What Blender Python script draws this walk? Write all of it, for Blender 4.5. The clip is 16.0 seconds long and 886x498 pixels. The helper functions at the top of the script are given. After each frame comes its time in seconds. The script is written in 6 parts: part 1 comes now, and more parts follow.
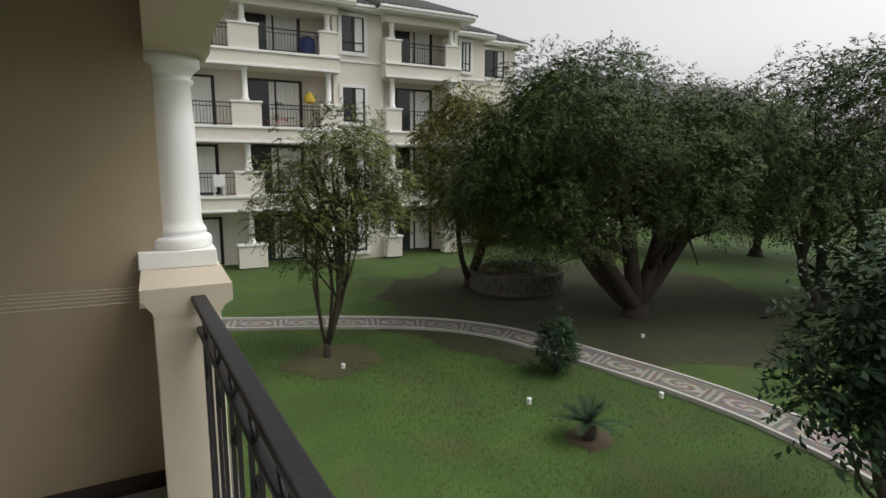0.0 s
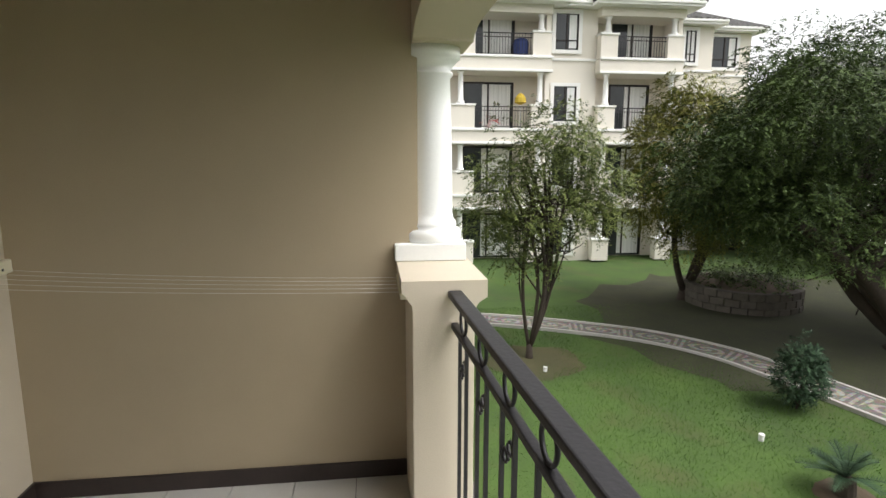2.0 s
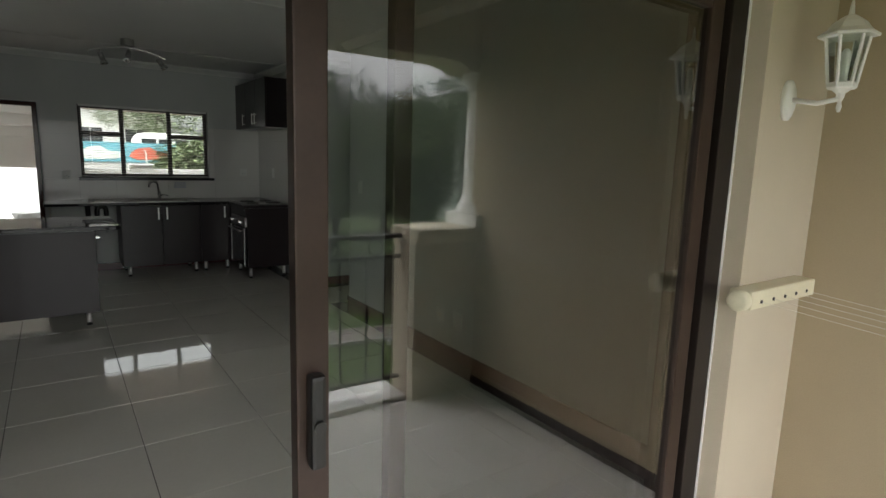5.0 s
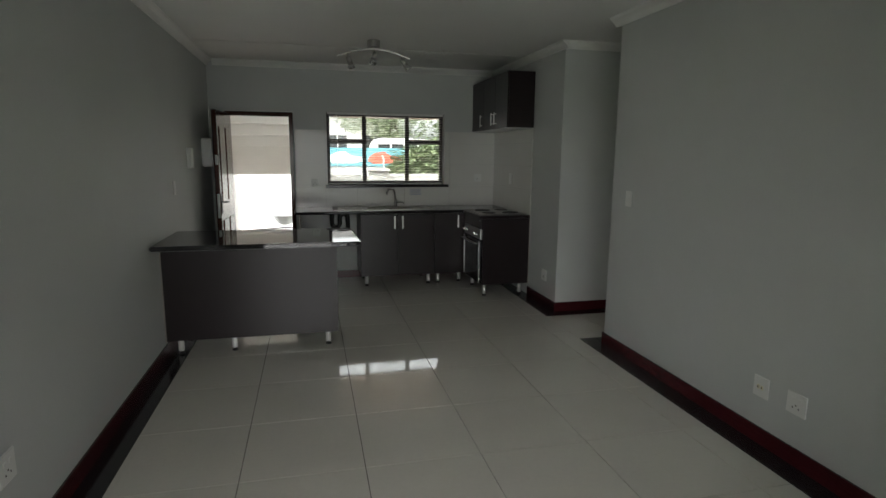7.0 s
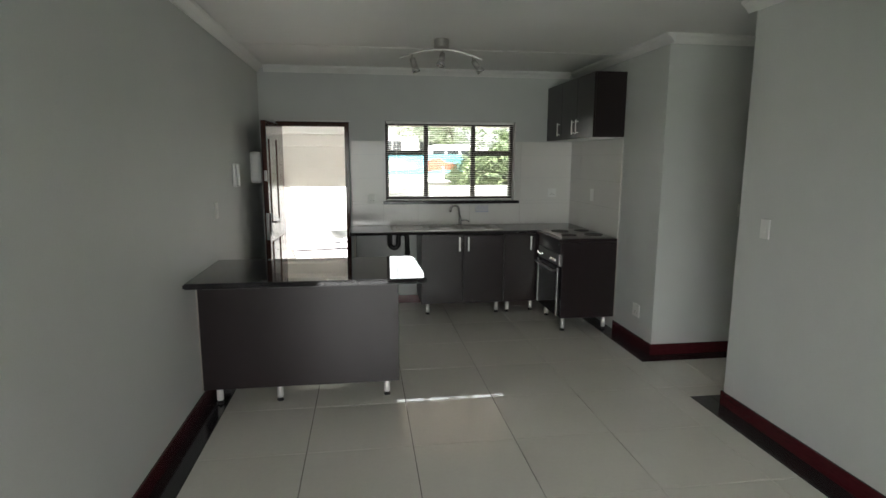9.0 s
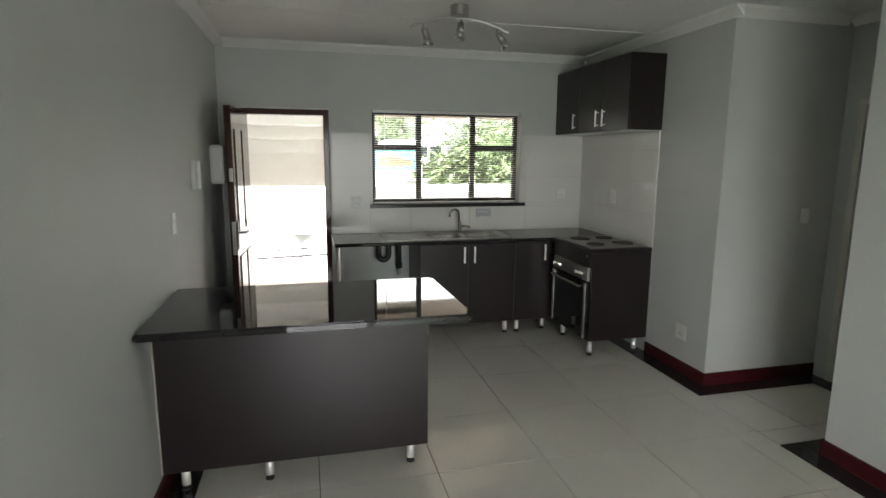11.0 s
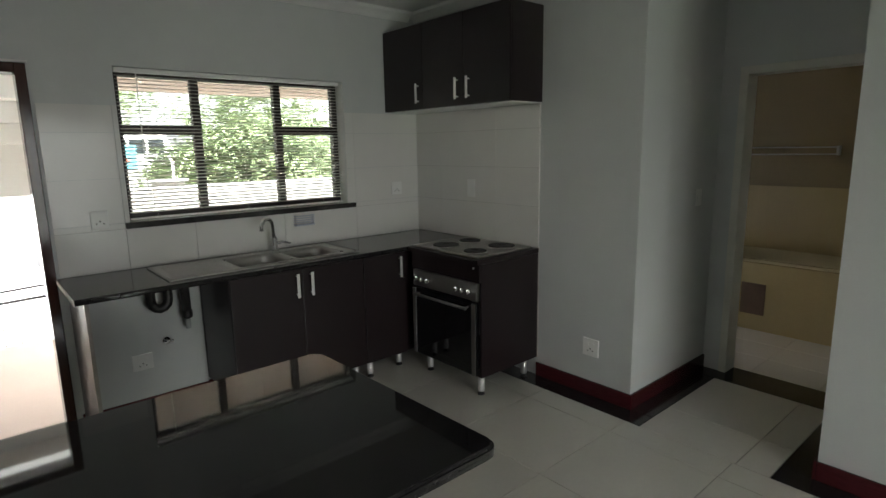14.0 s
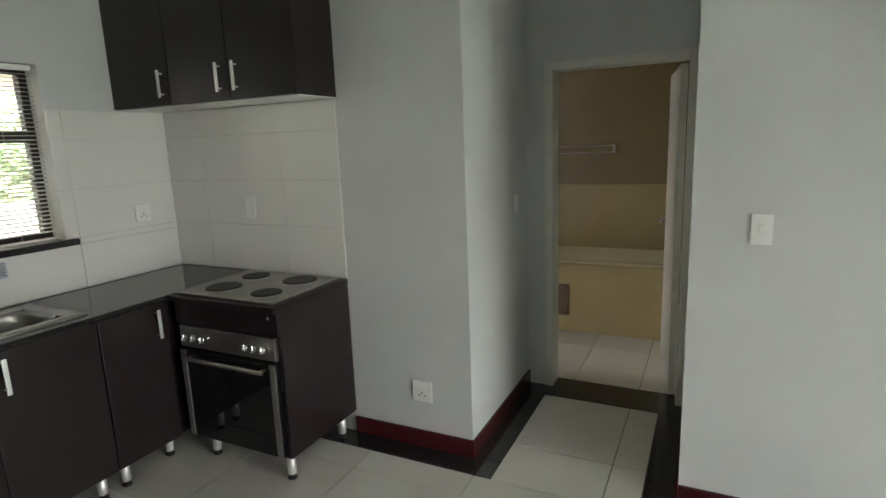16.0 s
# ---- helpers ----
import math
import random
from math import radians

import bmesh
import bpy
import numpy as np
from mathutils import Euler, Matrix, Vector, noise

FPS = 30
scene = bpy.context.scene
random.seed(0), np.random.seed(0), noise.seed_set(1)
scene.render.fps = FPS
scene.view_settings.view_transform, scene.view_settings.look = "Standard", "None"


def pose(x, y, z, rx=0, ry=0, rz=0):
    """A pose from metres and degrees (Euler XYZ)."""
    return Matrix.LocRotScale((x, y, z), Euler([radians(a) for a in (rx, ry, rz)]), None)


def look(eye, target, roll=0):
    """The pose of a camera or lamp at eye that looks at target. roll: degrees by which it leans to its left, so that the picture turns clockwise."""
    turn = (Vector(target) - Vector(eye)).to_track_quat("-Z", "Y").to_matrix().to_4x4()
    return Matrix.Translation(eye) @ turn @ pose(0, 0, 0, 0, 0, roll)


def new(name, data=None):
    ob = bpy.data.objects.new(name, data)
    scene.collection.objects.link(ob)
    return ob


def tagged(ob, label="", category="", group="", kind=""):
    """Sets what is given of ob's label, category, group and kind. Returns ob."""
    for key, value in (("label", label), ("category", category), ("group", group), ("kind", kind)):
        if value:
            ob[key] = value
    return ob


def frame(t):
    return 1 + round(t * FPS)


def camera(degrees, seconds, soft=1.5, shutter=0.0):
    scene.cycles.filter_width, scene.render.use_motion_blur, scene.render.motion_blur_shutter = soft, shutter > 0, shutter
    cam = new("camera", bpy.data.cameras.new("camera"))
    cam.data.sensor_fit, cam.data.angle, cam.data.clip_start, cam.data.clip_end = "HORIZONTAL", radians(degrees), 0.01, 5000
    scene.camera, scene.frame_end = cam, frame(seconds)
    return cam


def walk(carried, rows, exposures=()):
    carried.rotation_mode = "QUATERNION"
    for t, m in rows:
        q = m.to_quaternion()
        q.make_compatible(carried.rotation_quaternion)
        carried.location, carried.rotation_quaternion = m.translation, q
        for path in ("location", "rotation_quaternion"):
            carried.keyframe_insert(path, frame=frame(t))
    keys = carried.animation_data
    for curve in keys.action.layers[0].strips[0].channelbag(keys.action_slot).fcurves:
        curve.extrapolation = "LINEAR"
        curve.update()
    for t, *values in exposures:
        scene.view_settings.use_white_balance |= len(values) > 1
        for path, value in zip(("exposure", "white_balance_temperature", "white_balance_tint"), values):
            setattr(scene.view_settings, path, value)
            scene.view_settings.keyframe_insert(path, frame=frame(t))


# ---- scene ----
cam = camera(77.5, 16.0)
PATH = [
    (0, (-0.156, -0.026, 1.629), (1.593, -0.943, 1.307), 0.4),
    (0.5, (-0.113, -0.013, 1.618), (1.697, -0.798, 1.294), 0.4),
    (1, (-0.04, 0.024, 1.602), (1.827, -0.616, 1.277), 0.4),
    (1.5, (0.057, 0.078, 1.598), (1.977, -0.379, 1.272), 0.5),
    (2, (0.141, 0.153, 1.587), (2.1, -0.094, 1.265), 0.1),
    (2.5, (0.225, 0.259, 1.564), (2.2, 0.311, 1.248), 0.1),
    (3, (0.293, 0.356, 1.546), (2.228, 0.754, 1.234), 0.2),
    (3.5, (0.371, 0.472, 1.525), (2.199, 1.228, 1.227), 0.7),
    (4, (0.452, 0.572, 1.506), (2.09, 1.684, 1.22), 1.2),
    (4.5, (0.481, 0.696, 1.516), (1.863, 2.11, 1.211), 1.7),
    (5, (0.474, 0.88, 1.54), (1.612, 2.493, 1.221), 1.8),
    (5.2, (0.467, 0.955, 1.554), (1.51, 2.631, 1.231), 1.8),
    (7.3, (0.556, 2.097, 1.573), (0.957, 4.028, 1.241), 0.4),
    (7.5, (0.561, 2.152, 1.568), (0.927, 4.091, 1.24), 0.4),
    (8, (0.56, 2.342, 1.594), (0.871, 4.291, 1.268), 0.3),
    (8.5, (0.545, 2.579, 1.644), (0.83, 4.531, 1.319), 0.3),
    (9, (0.516, 2.769, 1.664), (0.794, 4.723, 1.342), 0.2),
    (9.2, (0.53, 2.851, 1.669), (0.794, 4.807, 1.344), -0.0),
    (11.3, (0.094, 3.919, 1.659), (0.642, 5.812, 1.32), 0.2),
    (11.5, (0.074, 4.024, 1.657), (0.678, 5.9, 1.317), 0.0),
    (12, (0.017, 4.298, 1.646), (0.759, 6.124, 1.307), -0.2),
    (12.5, (-0.009, 4.546, 1.625), (0.887, 6.3, 1.278), -0.6),
    (13, (0.005, 4.823, 1.62), (1.032, 6.503, 1.269), -0.8),
    (13.5, (-0.004, 5.122, 1.603), (1.151, 6.716, 1.248), -0.8),
    (14, (0.028, 5.394, 1.596), (1.315, 6.881, 1.233), -1.0),
    (14.5, (0.117, 5.617, 1.582), (1.546, 6.966, 1.209), -1.3),
    (15, (0.238, 5.805, 1.597), (1.788, 7.011, 1.217), -1.5),
    (15.5, (0.382, 5.911, 1.578), (2.047, 6.959, 1.218), -1.7),
    (16, (0.52, 5.982, 1.623), (2.283, 6.847, 1.243), -2.2),
]
EXPOSURES = [(0.0, -0.62), (0.7, -0.36), (1.5, 0.02), (3.0, 0.68), (4.0, 0.93), (5.2, 1.1), (7.3, 1.95), (9.0, 2.65), (11.5, 2.98), (12.5, 2.9), (13.5, 2.58), (14.6, 2.95), (16.0, 3.6)]
walk(cam, [(t, look(eye, target, roll)) for t, eye, target, roll in PATH], EXPOSURES)


# ---- world and sun ----
world = bpy.data.worlds.new("overcast_sky")
scene.world = world
world.use_nodes = True
wn, wl = world.node_tree.nodes, world.node_tree.links
wn.clear()
w_out, w_bg, w_sky = wn.new("ShaderNodeOutputWorld"), wn.new("ShaderNodeBackground"), wn.new("ShaderNodeTexSky")
w_hsv = wn.new("ShaderNodeHueSaturation")
w_sky.sky_type, w_sky.sun_disc = "NISHITA", False
w_sky.sun_elevation, w_sky.sun_rotation = radians(55), radians(200)
w_sky.air_density, w_sky.dust_density = 1.0, 4.0
w_hsv.inputs["Saturation"].default_value, w_hsv.inputs["Value"].default_value = 0.05, 1.75
w_bg.inputs["Strength"].default_value = 0.15
wl.new(w_sky.outputs[0], w_hsv.inputs["Color"])
wl.new(w_hsv.outputs[0], w_bg.inputs["Color"])
wl.new(w_bg.outputs[0], w_out.inputs[0])
sun_data = bpy.data.lights.new("sun", "SUN")
sun_data.energy, sun_data.angle, sun_data.color = 1.15, radians(30), (1.0, 0.985, 0.96)
sun = new("sun", sun_data)
sun.matrix_world = look((0, 0, 40), (20, 14, 0))
door_light = bpy.data.lights.new("sliding_door_daylight", "AREA")      # the sky's light in the sliding door's opening
door_light.shape, door_light.size, door_light.size_y, door_light.energy, door_light.color = "RECTANGLE", 2.36, 1.95, 1.7, (1.0, 1.0, 1.0)
door_light.spread = radians(85)
new("sliding_door_daylight", door_light).matrix_world = look((1.03, 1.99, 1.08), (1.5, 6.5, 0.75))


# ---- materials ----
def material(name, color, rough=0.6, metal=0.0, scale=6.0, vary=0.12, fine=80.0, bump=0.1, island=0.0, obj=0.0,
             stretch=(1, 1, 1), spec=0.5, stain=None, coat=0.0):
    """Noise at two scales over one base colour, with fine relief."""
    m = bpy.data.materials.new(name)
    m.use_nodes = True
    n, l = m.node_tree.nodes, m.node_tree.links
    b = n["Principled BSDF"]
    b.inputs["Roughness"].default_value, b.inputs["Metallic"].default_value = rough, metal
    b.inputs["Specular IOR Level"].default_value = spec
    b.inputs["Coat Weight"].default_value = coat
    b.inputs["Coat Roughness"].default_value = 0.08
    tc, mp = n.new("ShaderNodeTexCoord"), n.new("ShaderNodeMapping")
    mp.inputs["Scale"].default_value = stretch
    l.new(tc.outputs["Object"], mp.inputs[0])
    big, small = n.new("ShaderNodeTexNoise"), n.new("ShaderNodeTexNoise")
    big.inputs["Scale"].default_value, big.inputs["Detail"].default_value = scale, 4
    small.inputs["Scale"].default_value, small.inputs["Detail"].default_value = fine, 3
    l.new(mp.outputs[0], big.inputs["Vector"]), l.new(mp.outputs[0], small.inputs["Vector"])
    add = n.new("ShaderNodeMath")
    add.operation = "ADD"
    l.new(big.outputs[0], add.inputs[0])
    half = n.new("ShaderNodeMath")
    half.operation, half.inputs[1].default_value = "MULTIPLY", 0.5
    l.new(small.outputs[0], half.inputs[0]), l.new(half.outputs[0], add.inputs[1])
    last = add.outputs[0]
    if island or obj:
        src = n.new("ShaderNodeNewGeometry").outputs["Random Per Island"] if island else n.new("ShaderNodeObjectInfo").outputs["Random"]
        mul, add2 = n.new("ShaderNodeMath"), n.new("ShaderNodeMath")
        mul.operation, mul.inputs[1].default_value, add2.operation = "MULTIPLY_ADD", island or obj, "ADD"
        mul.inputs[2].default_value = -0.5 * (island or obj)
        l.new(src, mul.inputs[0]), l.new(mul.outputs[0], add2.inputs[0]), l.new(last, add2.inputs[1])
        last = add2.outputs[0]
    ramp = n.new("ShaderNodeValToRGB")
    c = Vector(color)
    ramp.color_ramp.elements[0].position, ramp.color_ramp.elements[1].position = 0.35, 1.0
    ramp.color_ramp.elements[0].color = (*(c * (1 - vary)), 1)
    ramp.color_ramp.elements[1].color = (*(Vector(stain) if stain else c * (1 + vary)), 1)
    l.new(last, ramp.inputs[0]), l.new(ramp.outputs[0], b.inputs["Base Color"])
    rr = n.new("ShaderNodeMath")
    rr.operation, rr.inputs[1].default_value, rr.inputs[2].default_value = "MULTIPLY_ADD", rough * 0.3, rough * 0.85
    l.new(big.outputs[0], rr.inputs[0]), l.new(rr.outputs[0], b.inputs["Roughness"])
    if bump:
        bp = n.new("ShaderNodeBump")
        bp.inputs["Strength"].default_value, bp.inputs["Distance"].default_value = bump, 0.004
        l.new(small.outputs[0], bp.inputs["Height"]), l.new(bp.outputs[0], b.inputs["Normal"])
    return m


def glass_material(name, tint=(0.9, 0.93, 0.92), gloss=1.0):
    m = bpy.data.materials.new(name)
    m.use_nodes = True
    n, l = m.node_tree.nodes, m.node_tree.links
    n.clear()
    out, mix, tr, gl, fr = (n.new("ShaderNode" + k) for k in ("OutputMaterial", "MixShader", "BsdfTransparent", "BsdfGlossy", "Fresnel"))
    tr.inputs[0].default_value = (*tint, 1)
    gl.inputs["Roughness"].default_value = 0.0
    fr.inputs["IOR"].default_value = 1.5
    mul = n.new("ShaderNodeMath")
    mul.operation, mul.inputs[1].default_value, mul.use_clamp = "MULTIPLY", gloss, True
    l.new(fr.outputs[0], mul.inputs[0]), l.new(mul.outputs[0], mix.inputs[0])
    l.new(tr.outputs[0], mix.inputs[1]), l.new(gl.outputs[0], mix.inputs[2]), l.new(mix.outputs[0], out.inputs[0])
    return m


M = dict(
    grey_wall=material("grey_paint", (0.585, 0.60, 0.59), 0.55, vary=0.05, scale=1.5, fine=160, bump=0.12),
    ceiling=material("white_ceiling", (0.78, 0.78, 0.76), 0.7, vary=0.04, scale=1.2, bump=0.08),
    cornice=material("cornice_white", (0.8, 0.8, 0.78), 0.5, vary=0.03, bump=0.03),
    # beige is lowered below beige_light to carry shade from the balcony roof
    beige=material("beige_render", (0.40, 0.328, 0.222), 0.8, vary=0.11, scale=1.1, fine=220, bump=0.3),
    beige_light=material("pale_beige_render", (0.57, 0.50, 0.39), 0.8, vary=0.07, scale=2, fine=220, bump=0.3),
    white_column=material("white_column_paint", (0.82, 0.82, 0.80), 0.55, vary=0.04, scale=3, bump=0.1),
    tile=material("cream_porcelain", (0.66, 0.635, 0.575), 0.025, vary=0.05, scale=2.0, fine=40, bump=0.0, obj=0.12, spec=0.8, coat=0.3),
    grout=material("dark_grout", (0.13, 0.12, 0.11), 0.8),
    black_tile=material("black_granite_tile", (0.022, 0.020, 0.021), 0.14, vary=0.5, scale=30, fine=200, bump=0.0),
    skirting=material("mahogany_skirting", (0.060, 0.009, 0.012), 0.25, vary=0.35, scale=5, stretch=(4, 4, 30), bump=0.05),
    wall_tile=material("white_glazed_tile", (0.74, 0.73, 0.70), 0.13, vary=0.03, scale=2, bump=0.0, obj=0.06),
    wall_grout=material("pale_grout", (0.5, 0.48, 0.45), 0.8),
    cabinet=material("dark_wenge_laminate", (0.016, 0.010, 0.011), 0.32, vary=0.12, scale=2, stretch=(4, 4, 1), fine=60, bump=0.0, spec=0.4),
    cabinet_edge=material("pale_board_edge", (0.45, 0.42, 0.38), 0.6),
    granite=material("black_granite", (0.016, 0.015, 0.016), 0.035, vary=0.6, scale=60, fine=300, bump=0.0),
    steel=material("brushed_steel", (0.46, 0.45, 0.435), 0.33, 1.0, vary=0.05, scale=8, bump=0.01),
    satin=material("satin_aluminium", (0.80, 0.79, 0.77), 0.42, 0.6, vary=0.04, scale=8, bump=0.01),
    chrome=material("chrome", (0.75, 0.75, 0.75), 0.12, 1.0, vary=0.03, bump=0.0),
    hob=material("steel_hob_tray", (0.30, 0.29, 0.275), 0.3, 0.9, vary=0.15, bump=0.03),
    plate=material("hotplate_iron", (0.03, 0.027, 0.025), 0.5, 0.3, vary=0.3, bump=0.1),
    oven_glass=material("black_oven_glass", (0.008, 0.008, 0.009), 0.06, vary=0.2, bump=0.0),
    frame=material("brown_aluminium_frame", (0.045, 0.028, 0.022), 0.4, 0.3, vary=0.2, bump=0.04),
    dark_frame=material("dark_bronze_frame", (0.022, 0.016, 0.014), 0.4, 0.3, vary=0.2, bump=0.04),
    door_wood=material("dark_mahogany_door", (0.045, 0.016, 0.011), 0.13, vary=0.5, scale=3, stretch=(12, 12, 1), bump=0.08),
    white_plastic=material("white_plastic", (0.80, 0.80, 0.78), 0.35, vary=0.03, bump=0.0),
    pale_blue=material("pale_blue_plastic", (0.48, 0.51, 0.60), 0.4, vary=0.05, bump=0),
    pink=material("pinkish_render", (0.60, 0.49, 0.42), 0.8, vary=0.08, scale=2, bump=0.15),
    worn=material("worn_turf", (0.062, 0.066, 0.022), 0.95, vary=0.35, scale=1.2, fine=30, bump=0.6, stain=(0.09, 0.08, 0.035)),
    grey_plastic=material("grey_plastic", (0.4, 0.42, 0.42), 0.5, vary=0.05),
    cream_plastic=material("cream_plastic", (0.72, 0.67, 0.50), 0.45, vary=0.08, bump=0.02),
    black_plastic=material("black_plastic", (0.012, 0.012, 0.012), 0.4, vary=0.3),
    iron=material("wrought_iron", (0.022, 0.020, 0.022), 0.5, 0.3, vary=0.4, scale=30, bump=0.25),
    cord=material("white_cord", (0.75, 0.72, 0.65), 0.7),
    balcony_tile=material("pale_balcony_tile", (0.60, 0.58, 0.55), 0.3, vary=0.06, scale=4, bump=0.03, obj=0.1),
    dark_skirt=material("dark_tile_skirting", (0.035, 0.025, 0.022), 0.3, vary=0.3, bump=0.03),
    clear=glass_material("clear_glass"),
    tinted=glass_material("tinted_glass", (0.70, 0.75, 0.72), 3.2),
    see_through=glass_material("inner_glass", (0.97, 0.98, 0.97), 0.0),
    far_glass=material("dark_window_glass", (0.03, 0.034, 0.036), 0.08, vary=0.3, scale=1, bump=0),
    curtain=material("sheer_curtain", (0.72, 0.72, 0.70), 0.9, vary=0.25, scale=2, stretch=(1, 14, 0.2), bump=0.1),
    blind=material("white_blind_slat", (0.66, 0.64, 0.60), 0.5, vary=0.05, bump=0),
    facade=material("cream_facade", (0.77, 0.72, 0.635), 0.85, vary=0.08, scale=0.5, fine=30, bump=0.2),
    facade_white=material("white_facade_trim", (0.85, 0.84, 0.81), 0.7, vary=0.05, scale=1),
    roof_tile=material("grey_roof_tile", (0.10, 0.095, 0.09), 0.7, vary=0.3, scale=3, bump=0.3),
    bark=material("bark", (0.042, 0.031, 0.023), 0.9, vary=0.45, scale=10, fine=60, stretch=(3, 3, 0.6), bump=0.7),
    soil=material("brown_soil", (0.085, 0.06, 0.038), 0.95, vary=0.35, scale=2, fine=40, bump=0.6),
    # turf and soil mix, tree shade put into its dark tone
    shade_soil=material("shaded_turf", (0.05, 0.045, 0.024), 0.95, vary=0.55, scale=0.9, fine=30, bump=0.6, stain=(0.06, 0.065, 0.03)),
    stone=material("rough_stone", (0.10, 0.088, 0.072), 0.9, vary=0.3, scale=5, bump=0.5, obj=0.3),
    concrete=material("pale_concrete", (0.48, 0.46, 0.43), 0.85, vary=0.12, scale=2, bump=0.25),
    white_paint=material("white_exterior_paint", (0.80, 0.80, 0.77), 0.7, vary=0.05, scale=1.5, bump=0.1),
    bath_wall=material("ochre_bath_tile", (0.21, 0.16, 0.075), 0.35, vary=0.08, scale=2, bump=0.02),
    bath_pale=material("cream_bath_tile", (0.41, 0.33, 0.175), 0.25, vary=0.06, scale=2, bump=0.02),
    bath_white=material("cream_bath_enamel", (0.56, 0.49, 0.31), 0.2, vary=0.04, bump=0),
    bath_brown=material("brown_panel", (0.12, 0.075, 0.05), 0.5, vary=0.2),
    frame_white=material("pale_door_frame_paint", (0.68, 0.66, 0.60), 0.45, vary=0.06, bump=0.05),
    mural=material("turquoise_wall_paint", (0.10, 0.36, 0.44), 0.7, vary=0.2, scale=0.6, stain=(0.16, 0.42, 0.48)),
    mural_red=material("mural_red_paint", (0.5, 0.12, 0.07), 0.7, vary=0.5, scale=2),
    mural_white=material("mural_white_paint", (0.6, 0.6, 0.55), 0.7, vary=0.5, scale=2),
    asphalt=material("asphalt", (0.055, 0.055, 0.056), 0.9, vary=0.2, scale=2, bump=0.3),
    red=material("red_plastic", (0.5, 0.03, 0.02), 0.4, vary=0.2),
    yellow=material("yellow_cloth", (0.6, 0.42, 0.05), 0.8, vary=0.2),
    blue=material("blue_cloth", (0.03, 0.05, 0.16), 0.8, vary=0.3),
    rubber=material("tyre_rubber", (0.02, 0.02, 0.02), 0.8, vary=0.2),
)


def leaf_material(name, dark, light):
    m = material(name, dark, 0.6, spec=0.22, vary=0.35, scale=0.7, fine=5, bump=0, island=0.7, stain=light)
    b = m.node_tree.nodes["Principled BSDF"]
    b.inputs["Subsurface Weight"].default_value = 0.0
    return m


LEAF_DARK = leaf_material("dark_green_leaves", (0.028, 0.050, 0.022), (0.10, 0.145, 0.042))
LEAF_MID = leaf_material("mid_green_leaves", (0.045, 0.075, 0.026), (0.17, 0.20, 0.055))
LEAF_YEL = leaf_material("yellowish_leaves", (0.07, 0.10, 0.028), (0.26, 0.25, 0.06))
LEAF_STREET = leaf_material("pale_street_leaves", (0.10, 0.15, 0.07), (0.27, 0.33, 0.17))
LEAF_NEAR = leaf_material("deep_green_leaves", (0.018, 0.042, 0.022), (0.055, 0.10, 0.05))


def grass_material():
    m = material("lawn_grass", (0.034, 0.076, 0.012), 0.9, vary=0.45, scale=0.6, fine=22, bump=0.5, stain=(0.072, 0.128, 0.022))
    n, l = m.node_tree.nodes, m.node_tree.links
    b = n["Principled BSDF"]
    base = b.inputs["Base Color"].links[0].from_socket
    tc, nz, ramp, mix = n.new("ShaderNodeTexCoord"), n.new("ShaderNodeTexNoise"), n.new("ShaderNodeValToRGB"), n.new("ShaderNodeMix")
    nz.inputs["Scale"].default_value, nz.inputs["Detail"].default_value = 0.9, 6
    ramp.color_ramp.elements[0].position, ramp.color_ramp.elements[1].position = 0.53, 0.72
    l.new(tc.outputs["Object"], nz.inputs["Vector"]), l.new(nz.outputs[0], ramp.inputs[0])
    mix.data_type = "RGBA"
    mul = n.new("ShaderNodeMath")
    mul.operation, mul.inputs[1].default_value = "MULTIPLY", 0.5
    l.new(ramp.outputs[0], mul.inputs[0]), l.new(mul.outputs[0], mix.inputs["Factor"])
    l.new(base, mix.inputs[6])
    mix.inputs[7].default_value = (0.085, 0.075, 0.03, 1)
    l.new(mix.outputs[2], b.inputs["Base Color"])
    return m


